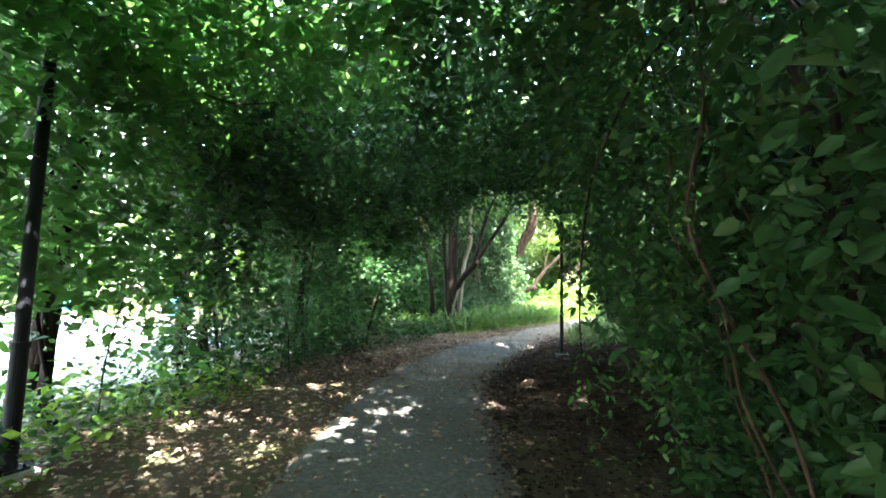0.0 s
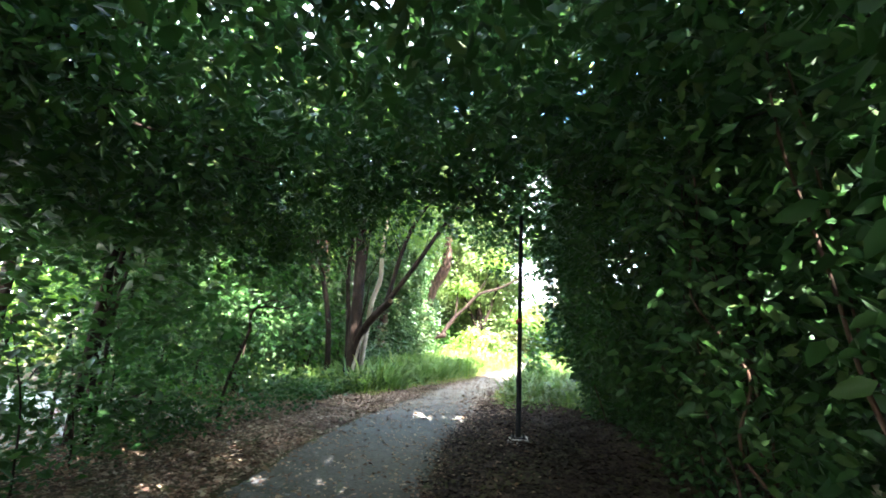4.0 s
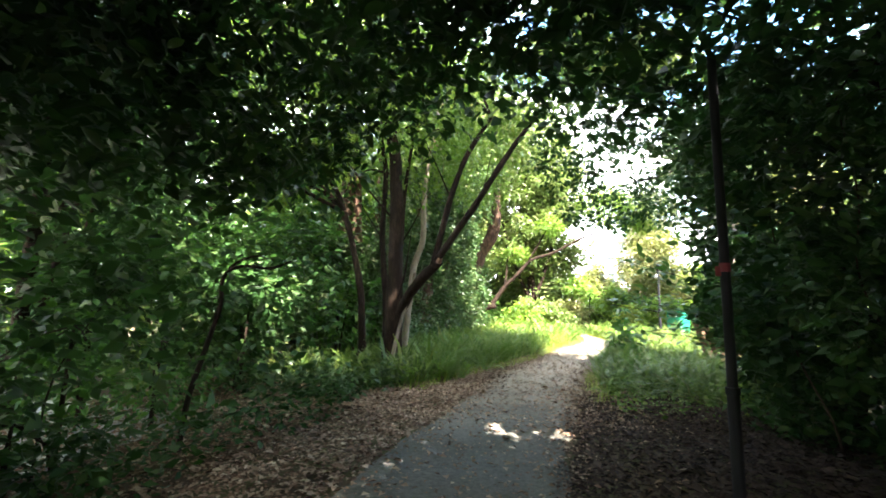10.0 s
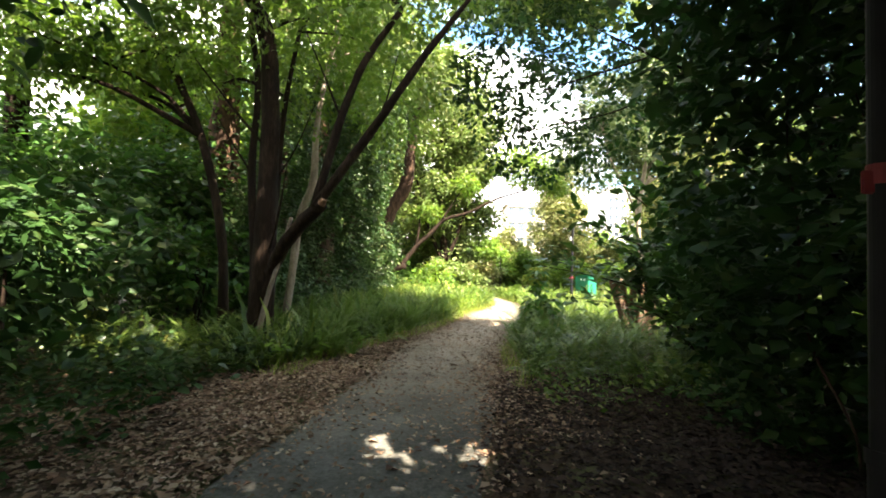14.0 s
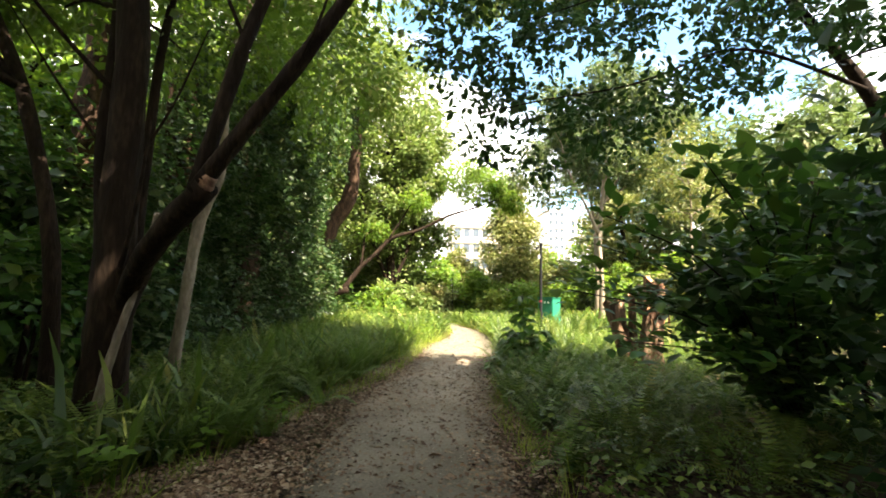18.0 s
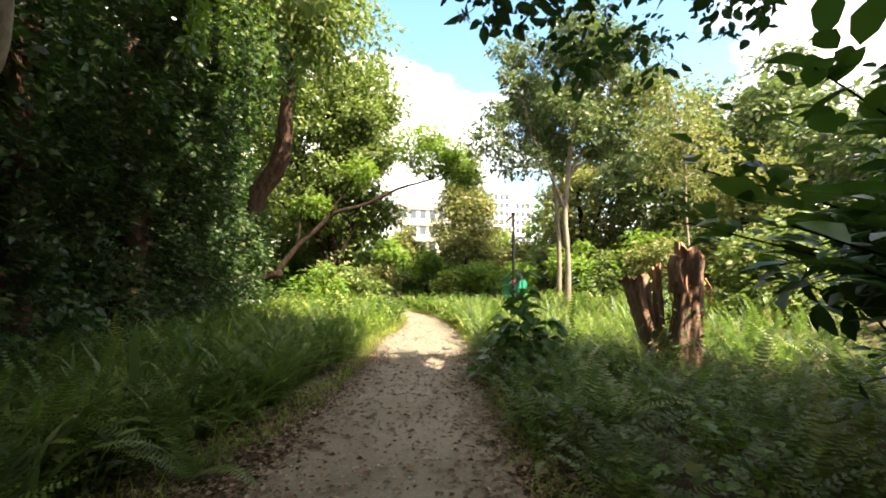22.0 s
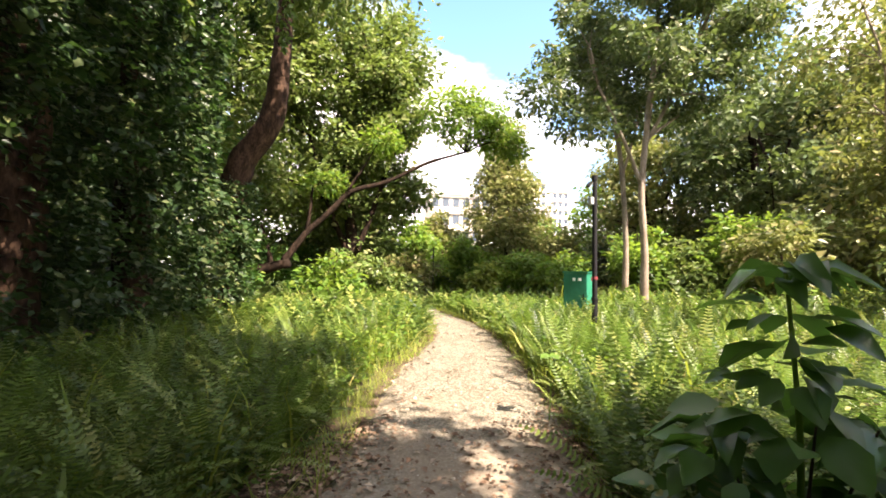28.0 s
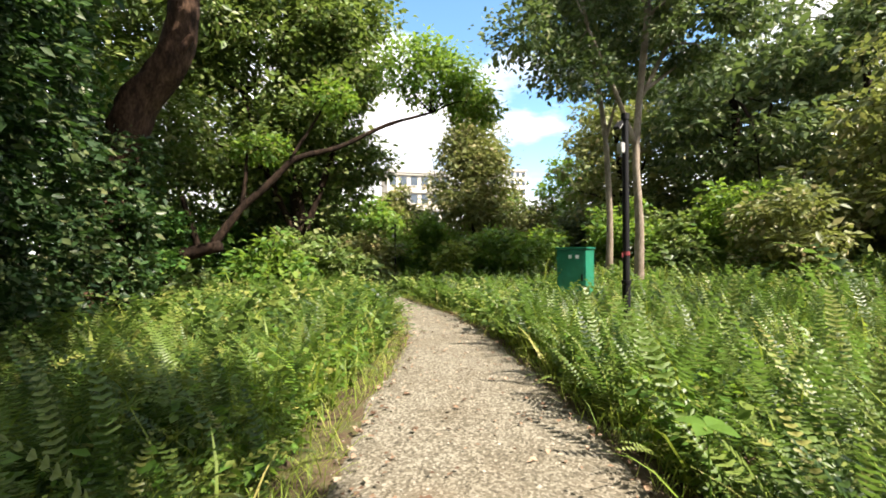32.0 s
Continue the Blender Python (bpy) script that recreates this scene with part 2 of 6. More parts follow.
# shade put into M_TUNNEL's colour, light from the yard into M_HEDGE's
M_TUNNEL = leaf_material("shade_deep_green_leaves", (0.011, 0.028, 0.009), (0.026, 0.062, 0.016), (0.06, 0.08, 0.022), (0.07, 0.18, 0.035), 0.26, 0.42, 0.12)
M_HEDGE = leaf_material("backlit_hedge_leaves", (0.022, 0.058, 0.016), (0.050, 0.120, 0.028), (0.11, 0.15, 0.04), (0.16, 0.36, 0.06), 0.42)
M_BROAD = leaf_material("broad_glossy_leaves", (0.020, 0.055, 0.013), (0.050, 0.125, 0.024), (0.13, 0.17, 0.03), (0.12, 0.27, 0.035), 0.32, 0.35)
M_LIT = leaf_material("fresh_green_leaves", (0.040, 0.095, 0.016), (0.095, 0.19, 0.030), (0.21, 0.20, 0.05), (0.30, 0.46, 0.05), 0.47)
M_IVY = leaf_material("dark_ivy_leaves", (0.013, 0.030, 0.011), (0.034, 0.068, 0.022), (0.12, 0.13, 0.05), (0.10, 0.22, 0.04), 0.25, 0.38)
M_CROWN = leaf_material("crown_leaves", (0.045, 0.080, 0.020), (0.115, 0.175, 0.045), (0.24, 0.22, 0.10), (0.24, 0.34, 0.06), 0.34, 0.4)
M_TALL = leaf_material("grey_green_leaves", (0.034, 0.061, 0.025), (0.100, 0.144, 0.055), (0.20, 0.19, 0.09), (0.17, 0.25, 0.06), 0.28, 0.4)
M_OLIVE = leaf_material("olive_leaves", (0.070, 0.092, 0.028), (0.180, 0.200, 0.066), (0.27, 0.20, 0.10), (0.27, 0.32, 0.07), 0.34)
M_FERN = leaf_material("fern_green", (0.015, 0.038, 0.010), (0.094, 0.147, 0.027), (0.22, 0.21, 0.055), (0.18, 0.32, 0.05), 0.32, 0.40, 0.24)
M_SHADE = leaf_material("shade_tree_leaves", (0.026, 0.055, 0.013), (0.074, 0.135, 0.026), (0.17, 0.18, 0.04), (0.24, 0.40, 0.045), 0.42, 0.36, 0.3)
# litter for the right verge, with the hedge's shade put into its colour
M_SHADED_LITTER = leaf_material("shade_darkened_fallen_leaves", (0.012, 0.008, 0.006), (0.034, 0.021, 0.015), (0.065, 0.045, 0.032), (0.04, 0.02, 0.01), 0.05, 0.7, 0.05)
M_GRASS = leaf_material("grass_blades", (0.082, 0.138, 0.018), (0.205, 0.275, 0.036), (0.34, 0.30, 0.10), (0.36, 0.44, 0.06), 0.40, 0.5)
M_LITTER = leaf_material("fallen_brown_leaves", (0.055, 0.031, 0.019), (0.21, 0.135, 0.085), (0.42, 0.34, 0.24), (0.10, 0.05, 0.02), 0.10, 0.75, 0.08)
M_STONE = leaf_material("gravel_chips", (0.10, 0.088, 0.066), (0.21, 0.188, 0.142), (0.38, 0.35, 0.28), (0.02, 0.02, 0.02), 0.0, 0.9, 0.12)
M_BLACK = paint_material("black_painted_steel", (0.008, 0.008, 0.009), 0.62, 0.0, 0.2, 0.18)
M_CONC = rough_material("concrete", [(0.3, (0.30, 0.29, 0.26)), (0.7, (0.50, 0.48, 0.43))], 9, 8, 0.4, 0.9)
M_YARD = rough_material("sunlit_concrete_yard", [(0.3, (0.27, 0.265, 0.25)), (0.7, (0.38, 0.37, 0.345))], 1.5, 8, 0.2, 0.9)
M_GREEN = paint_material("green_enamel", (0.012, 0.145, 0.085), 0.35, 0.0, 0.15)
M_WHITE = paint_material("white_label", (0.80, 0.80, 0.78), 0.5, 0.0, 0.05)
M_REDP = paint_material("red_tape", (0.15, 0.012, 0.016), 0.7)
M_BLUE = paint_material("blue_sheet", (0.05, 0.28, 0.55), 0.5)
M_LAMP = paint_material("lamp_lens", (0.30, 0.30, 0.29), 0.4)
M_WALLB = rough_material("beige_render", [(0.3, (0.52, 0.47, 0.38)), (0.7, (0.66, 0.61, 0.50))], 0.4, 6, 0.1, 0.9)
M_WALLW = rough_material("white_render", [(0.3, (0.66, 0.66, 0.66)), (0.7, (0.80, 0.80, 0.79))], 0.3, 6, 0.1, 0.9)
M_GLASSD = paint_material("dark_window_glass", (0.06, 0.08, 0.10), 0.12)


# ---- mesh helpers ----
def np_mesh(name, verts, faces, material, smooth=False):
    """A mesh from an array of corners and one or more arrays of faces of equal size."""
    me = bpy.data.meshes.new(name)
    groups = faces if isinstance(faces, (list, tuple)) else [faces]
    groups = [np.asarray(g, dtype=np.int32) for g in groups if len(g)]
    v = np.asarray(verts, dtype=np.float32)
    loops = np.concatenate([g.ravel() for g in groups])
    sizes = np.concatenate([np.full(len(g), g.shape[1], dtype=np.int32) for g in groups])
    starts = np.concatenate([[0], np.cumsum(sizes)[:-1]]).astype(np.int32)
    me.vertices.add(len(v))
    me.vertices.foreach_set("co", v.ravel())
    me.loops.add(len(loops))
    me.loops.foreach_set("vertex_index", loops)
    me.polygons.add(len(sizes))
    me.polygons.foreach_set("loop_start", starts)
    if smooth:
        me.polygons.foreach_set("use_smooth", np.ones(len(sizes), dtype=bool))
    me.update(calc_edges=True)
    me.materials.append(material)
    return me


def under(ob, parent):
    ob.parent = parent
    return ob


def part(name, data, material, parent, label=""):
    """Links a bmesh or a mesh as one object under a thing or a part."""
    if isinstance(data, bmesh.types.BMesh):
        me = bpy.data.meshes.new(name)
        data.to_mesh(me)
        data.free()
        me.materials.append(material)
        data = me
    ob = new(name, data)
    if parent is not None:
        ob.parent = parent
    return tagged(ob, label)


def thing(name, at, label, category, group="", kind=""):
    ob = new(name)
    ob.location = at
    ob.empty_display_size = 0.2
    return tagged(ob, label, category, group, kind)


def norm(a):
    return a / np.maximum(np.linalg.norm(a, axis=-1, keepdims=True), 1e-9)


def frames_of(axis, normal):
    x = norm(axis)
    z = normal - (normal * x).sum(-1, keepdims=True) * x
    z = norm(z)
    y = np.cross(z, x)
    return np.stack([x, y, z], -1)


def spread(base, faces, rot, where, size):
    """Copies of a small shape, turned, scaled and placed, joined into arrays."""
    n, k = len(where), len(base)
    v = np.einsum("nij,kj->nki", rot, base) * np.asarray(size).reshape(n, 1, -1) + where[:, None, :]
    out = []
    for f in faces if isinstance(faces, (list, tuple)) else [faces]:
        f = np.asarray(f)
        out.append((f[None] + (np.arange(n) * k)[:, None, None]).reshape(-1, f.shape[1]))
    return v.reshape(-1, 3), out


# small leaf: two halves folded along the rib; broad leaf: oval with a drooping tip
LEAF = np.array([(0, 0, 0), (0.45, 0.27, 0.07), (1, 0, -0.06), (0.45, -0.27, 0.07)])
LEAF_F = np.array([(0, 2, 1), (0, 3, 2)])
OVAL = np.array([(0, 0, 0), (0.28, 0.22, 0.05), (0.68, 0.19, 0.03), (1, 0, -0.10), (0.68, -0.19, 0.03), (0.28, -0.22, 0.05)])
OVAL_F = np.array([(0, 2, 1), (0, 3, 2), (0, 4, 3), (0, 5, 4)])
BROAD = np.array([(0, 0, 0), (0.22, 0.2, 0.05), (0.55, 0.27, 0.04), (0.85, 0.12, -0.07), (1, 0, -0.14), (0.85, -0.12, -0.07), (0.55, -0.27, 0.04), (0.22, -0.2, 0.05), (0.5, 0, 0.0)])
BROAD_F = np.array([(0, 8, 1), (1, 8, 2), (2, 8, 3), (3, 8, 4), (4, 8, 5), (5, 8, 6), (6, 8, 7), (7, 8, 0)])


def leaf_arrays(rng, where, size, lean=None, up=0.75, droop=0.35, broad=False, vary=0.35, oval=False):
    """Leaves at the given places: mostly face up, tips hanging, with a bias away from lean."""
    n = len(where)
    a = rng.uniform(0, 2 * np.pi, n)
    axis = np.stack([np.cos(a), np.sin(a), rng.normal(-droop, 0.3, n)], 1)
    if lean is not None:
        axis = axis + 0.9 * lean
    normal = rng.normal(0, 1 - up, (n, 3)) * 1.6 + np.array([0, 0, up])
    if lean is not None:
        normal = normal + 0.5 * lean
    s = size * np.exp(rng.normal(0, vary, n)).clip(0.45, 1.9)
    shape, sides = (OVAL, OVAL_F) if oval else (BROAD, BROAD_F) if broad else (LEAF, LEAF_F)
    return spread(shape, sides, frames_of(axis, normal), where, s)


def in_clumps(rng, clumps, n, shell=0.55):
    """Random places in ellipsoids (centre, radii), denser towards their skins; and the outward ways."""
    c = np.array([k[0] for k in clumps], dtype=float)
    r = np.array([k[1] for k in clumps], dtype=float)
    w = (r.prod(1)) ** (2 / 3)
    i = rng.choice(len(clumps), n, p=w / w.sum())
    d = norm(rng.normal(0, 1, (n, 3)))
    q = rng.uniform(0, 1, n) ** (1 / (1.6 + 3 * shell)) + np.abs(rng.normal(0, 0.22, n))
    q = q * (1 + 0.22 * np.sin(5 * d[:, 0] + 3 * i) * np.cos(4 * d[:, 1] + i))
    return c[i] + d * r[i] * q[:, None], d


def tube(points, radii, sides=9, rough=0.06, seed=0, caps=True):
    """A limb along a smooth line through the points, with uneven girth."""
    p = np.array(points, dtype=float)
    r = np.array(radii, dtype=float)
    m = max(4, 5 * (len(p) - 1)) + 1
    t = np.linspace(0, len(p) - 1, m)
    q = np.stack([np.interp(t, np.arange(len(p)), p[:, k]) for k in range(3)], 1)
    for _ in range(3):
        q[1:-1] = 0.25 * q[:-2] + 0.5 * q[1:-1] + 0.25 * q[2:]
    rr = np.interp(t, np.arange(len(p)), r)
    g = np.gradient(q, axis=0)
    g = norm(g)
    ref = np.array([0.3, 1.0, 0.1]) if abs(g[0][2]) > 0.5 else np.array([0, 0, 1.0])
    u = norm(np.cross(g, ref))
    v = np.cross(g, u)
    a = np.linspace(0, 2 * np.pi, sides, endpoint=False)
    rng = np.random.default_rng(seed + 17)
    k = 1 + rough * rng.normal(0, 1, (m, sides)) + rough * 1.2 * np.sin(2 * a[None] + t[:, None] * 1.3 + seed)
    ring = q[:, None] + (rr[:, None] * k)[:, :, None] * (np.cos(a)[None, :, None] * u[:, None] + np.sin(a)[None, :, None] * v[:, None])
    verts = ring.reshape(-1, 3)
    i, j = np.meshgrid(np.arange(m - 1), np.arange(sides), indexing="ij")
    j2 = (j + 1) % sides
    quads = np.stack([i * sides + j, i * sides + j2, (i + 1) * sides + j2, (i + 1) * sides + j], -1).reshape(-1, 4)
    tris = []
    if caps:
        verts = np.vstack([verts, q[:1], q[-1:]])
        e = m * sides
        tris = [(e, (s + 1) % sides, s) for s in range(sides)] + [(e + 1, (m - 1) * sides + s, (m - 1) * sides + (s + 1) % sides) for s in range(sides)]
    return verts, [quads, np.array(tris)] if caps else [quads]


def limb(name, points, radii, material, parent, sides=9, label="", seed=0, rough=0.06):
    o = np.array(parent.matrix_basis.translation) if parent is not None else np.zeros(3)
    v, f = tube(np.array(points, dtype=float) - o, radii, sides, rough, seed)
    return part(name, np_mesh(name, v, f, material, True), material, parent, label)


def foliage(name, v, f, material, parent, label=""):
    o = np.array(parent.matrix_basis.translation) if parent is not None else np.zeros(3)
    return part(name, np_mesh(name, v - o, f, material), material, parent, label)


def box(bm, x0, x1, y0, y1, z0, z1, bevel=0.0):
    g = bmesh.ops.create_cube(bm, size=1.0, matrix=Matrix.Translation(((x0 + x1) / 2, (y0 + y1) / 2, (z0 + z1) / 2)) @ Matrix.Diagonal((x1 - x0, y1 - y0, z1 - z0, 1)))
    if bevel:
        es = list({e for v in g["verts"] for e in v.link_edges})
        bmesh.ops.bevel(bm, geom=es, offset=bevel, segments=2, affect="EDGES")
    return bm


def cylinder(bm, r, z0, z1, x=0.0, y=0.0, sides=16, r2=None):
    bmesh.ops.create_cone(bm, cap_ends=True, segments=sides, radius1=r, radius2=r if r2 is None else r2, depth=z1 - z0, matrix=Matrix.Translation((x, y, (z0 + z1) / 2)))
    return bm


# ---- plan of the path ----
LINE_Y = np.array([-14, -6, 0, 3, 5, 7, 9.7, 13.5, 16.5, 18.7, 20.3, 22, 24, 26, 28, 30, 31.5, 33, 36.5, 38])
LINE_X = np.array([5.0, 2.0, -0.4, -1.5, -2.2, -2.78, -2.95, -2.6, -2.33, -1.85, -1.48, -1.08, -0.72, -0.25, 0.12, 0.27, 0.22, 0.05, -0.32, -0.7])
HALF = np.array([1.0, 1.0, 1.0, 1.0, 1.0, 1.0, 0.98, 0.92, 0.98, 1.0, 0.95, 1.01, 1.04, 0.88, 0.73, 0.62, 0.52, 0.45, 0.43, 0.42])


def mid_x(y):
    return np.interp(y, LINE_Y, LINE_X)


def half_w(y):
    return np.interp(y, LINE_Y, HALF)


def bank(x, y):
    """Low bank to the right of the path inside the tunnel."""
    s = np.clip((x - mid_x(y) - half_w(y) - 0.15) / 0.6, 0, 1)
    return 0.2 * s * s * (3 - 2 * s) * np.interp(y, [6, 8, 11, 13], [0, 1, 1, 0])


def rise(x, y):
    """Gentle slope up to the right of the clearing."""
    s = np.clip((x - 5.2) / 11.0, 0, 1)
    return 0.95 * s * s * (3 - 2 * s) * np.interp(y, [17, 21, 60, 75], [0, 1, 1, 0])


# gaps in the crowns through which the sun reaches the ground: x, y, radius of the spot
SUN_SPOTS = [(-2.38, 5.1, 0.08), (-4.16, 5.71, 0.08), (-1.46, 5.7, 0.08), (-0.98, 4.67, 0.09), (-3.67, 2.95, 0.09), (-2.72, 3.97, 0.06), (-1.26, 7.06, 0.07), (-2.57, 4.88, 0.05), (-4.25, 3.62, 0.06), (-3.02, 3.34, 0.07), (-2.71, 4.34, 0.05), (-1.29, 3.95, 0.07), (-3.98, 5.99, 0.06), (-1.22, 7.75, 0.05), (-2.80, 11.95, 0.15), (-2.62, 11.80, 0.12), (-2.10, 11.95, 0.13), (-1.98, 11.86, 0.10), (-2.5, 11.44, 0.05), (-3.79, 13.36, 0.12), (-2.3, 16.2, 0.10), (-1.78, 19.07, 0.14), (-1.09, 20.91, 0.2), (-1.76, 19.82, 0.12), (-1.17, 21.32, 0.2)]


def leafed(p):
    """True where a leaf does not stand in one of the gaps towards the sun."""
    way = np.array(SUN_TO)
    keep = np.ones(len(p), dtype=bool)
    for gx, gy, r in SUN_SPOTS:
        q = p - np.array([gx, gy, 0.0])
        off = q - (q @ way)[:, None] * way
        keep &= (off ** 2).sum(1) > (r + 0.07) ** 2
    return keep


# ---- ground ----
def ground_sheet():
    rng = np.random.default_rng(3)
    near_x = np.arange(-16, 24.01, 0.4)
    near_y = np.arange(-10, 44.01, 0.4)
    far = np.array([6, 16, 35, 70, 150, 400, 1200, 3000.0])
    xs = np.concatenate([-16 - far[::-1], near_x, 24 + far])
    ys = np.concatenate([-10 - far[::-1], near_y, 44 + far])
    gx, gy = np.meshgrid(xs, ys, indexing="ij")
    away = np.abs(gx - mid_x(gy)) - half_w(gy)
    z = -0.012 + bank(gx, gy) + np.minimum(0.012, 0.05 * np.clip(away, 0, 1.5) * (np.sin(gx * 1.7 + 0.6 * gy) * np.cos(gy * 1.3) + 0.4 * rng.normal(0, 1, gx.shape)))
    z = np.where((np.abs(gx) < 30) & (np.abs(gy) < 60), z, -0.05)
    z = np.where(away < 0.5, np.minimum(z, -0.010), z)
    z = np.where(gx < -5.6, np.minimum(z, -0.02), z) + rise(gx, gy)
    v = np.stack([gx, gy, z], -1).reshape(-1, 3)
    nx, ny = gx.shape
    i, j = np.meshgrid(np.arange(nx - 1), np.arange(ny - 1), indexing="ij")
    f = np.stack([i * ny + j, (i + 1) * ny + j, (i + 1) * ny + j + 1, i * ny + j + 1], -1).reshape(-1, 4)
    ob = new("ground", np_mesh("ground", v, f, M_SOIL, True))
    tagged(ob, "dark woodland soil with moss and litter", "ground", kind="structure")


def path_strip():
    rng = np.random.default_rng(5)
    px = np.concatenate([LINE_X, [-1.7, -3.6, -7.0]])
    py = np.concatenate([LINE_Y, [39.6, 40.8, 41.6]])
    hw = np.concatenate([HALF, [0.42, 0.45, 0.5]])
    t = np.linspace(0, len(px) - 1, 460)
    k = np.arange(len(px))
    c = np.stack([np.interp(t, k, px), np.interp(t, k, py)], 1)
    for _ in range(10):
        c[1:-1] = 0.25 * c[:-2] + 0.5 * c[1:-1] + 0.25 * c[2:]
    w = np.interp(t, k, hw)
    g = np.gradient(c, axis=0)
    g /= np.linalg.norm(g, axis=1)[:, None]
    nrm = np.stack([g[:, 1], -g[:, 0]], 1)
    cols = np.linspace(-1, 1, 15)
    edge = np.convolve(rng.normal(0, 1, 470), np.ones(5) / 5, "same")[:460] * 0.09
    edge2 = np.convolve(rng.normal(0, 1, 470), np.ones(5) / 5, "same")[:460] * 0.09
    rows = []
    for s in cols:
        ww = w * s + np.where(s < 0, -edge, edge2) * abs(s) ** 3
        z = 0.012 + 0.012 * (1 - s * s) + 0.004 * rng.normal(0, 1, 460)
        if abs(s) > 0.99:
            z = z * 0 - 0.03
        rows.append(np.stack([c[:, 0] + nrm[:, 0] * ww, c[:, 1] + nrm[:, 1] * ww, z], 1))
    v = np.stack(rows, 1).reshape(-1, 3)
    n = len(cols)
    i, j = np.meshgrid(np.arange(459), np.arange(n - 1), indexing="ij")
    f = np.stack([i * n + j, i * n + j + 1, (i + 1) * n + j + 1, (i + 1) * n + j], -1).reshape(-1, 4)
    ob = new("path", np_mesh("path", v, f, M_PATH, True))
    tagged(ob, "narrow worn footpath, dark asphalt turning to buff gravel", "path", kind="structure")


ground_sheet()
path_strip()
yard = bmesh.new()
box(yard, -60, -6.6, -12, 11.5, -0.06, 0.012)
yard_ob = part("pavement", yard, M_YARD, None)
tagged(yard_ob, "pale sunlit concrete yard beyond the hedge", "pavement", kind="structure")


# ---- tree builder ----
def tree(name, base, label, stems, clumps, count, leaf, leaf_size, bark, group="", broad=False, shell=0.5, seed=0, up=0.7, twigs=6, category="tree"):
    """A tree: stems as lines of (place, radius), limbs out to the clumps of its crown, and the leaves."""
    rng = np.random.default_rng(seed)
    t = thing(name, base, label, category, group)
    tops = []
    for s, line in enumerate(stems):
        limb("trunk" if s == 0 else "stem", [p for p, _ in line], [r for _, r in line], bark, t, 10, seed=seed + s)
        tops.append(line)
    for k in range(min(twigs, len(clumps))):
        c, r = clumps[k]
        nodes = [(np.array(q, dtype=float), g) for line in tops for q, g in line[1:] if q[2] < c[2] + 0.4] or [(np.array(tops[0][-1][0], dtype=float), tops[0][-1][1])]
        a, ra = min(nodes, key=lambda e: np.linalg.norm(e[0] - np.array(c)) - 2.0 * e[1])
        ra = min(ra, 0.09 * max(0.3, np.linalg.norm(a - np.array(c))) * 0.5 + 0.01)
        b = np.array(c, dtype=float) + rng.normal(0, 0.25, 3) * np.array(r)
        m = 0.5 * (a + b) + np.array([rng.normal(0, 0.12), rng.normal(0, 0.12), 0.12]) * np.linalg.norm(b - a)
        limb("limb", [a, m, b], [ra * 0.8, ra * 0.5, max(0.012, ra * 0.15)], bark, t, 6, seed=seed + 20 + k)
    p, d = in_clumps(rng, clumps, count, shell)
    keep = (p[:, 2] > 0.05) & (leafed(p) | (p[:, 2] < 2.4))
    p, d = p[keep], d[keep]
    v, f = leaf_arrays(rng, p, leaf_size, d, up, 0.35, broad)
    foliage("crown", v, f, leaf, t)
    return t


def lumps(rng, centre, radii, n, size):
    """Overlapping clumps that make one uneven crown."""
    out = []
    for _ in range(n):
        d = norm(rng.normal(0, 1, (1, 3)))[0] * rng.uniform(0.1, 1.0) ** 0.45 * rng.uniform(0.85, 1.1)
        k = rng.uniform(0.55, 1.4) * size
        out.append((tuple(np.array(centre) + d * np.array(radii)), (k * rng.uniform(0.8, 1.3), k * rng.uniform(0.8, 1.3), k * rng.uniform(0.5, 0.8))))
    return out


# ---- leafy tunnel ----
def left_wall(y):
    return np.interp(y, [-6, 0, 4, 7, 10, 12, 13.5], [-2.4, -4.0, -4.9, -5.4, -5.4, -5.1, -5.6])


def right_wall(y):
    return np.interp(y, [-6, 0, 2.0, 3.5, 6, 8.7, 10, 12, 14], [2.6, 1.35, 0.95, 0.60, 0.75, 0.65, 0.75, 0.65, 0.35])


def airy(p, wave=0.62):
    """An uneven field from -1 to 1 that tells where the leaves stand close and where gaps are."""
    q = p * (2 * np.pi / wave)
    return (np.sin(0.9 * q[:, 0] + 0.5 * q[:, 1]) * np.sin(0.7 * q[:, 1] - 0.6 * q[:, 2] + 1.0) + np.sin(1.3 * q[:, 2] + 0.4 * q[:, 0]) * np.sin(1.1 * q[:, 1] + 0.8 * q[:, 0] + 2.0) + 0.5 * np.sin(2.3 * q[:, 0]) * np.sin(2.1 * q[:, 1] + q[:, 2])) / 1.6


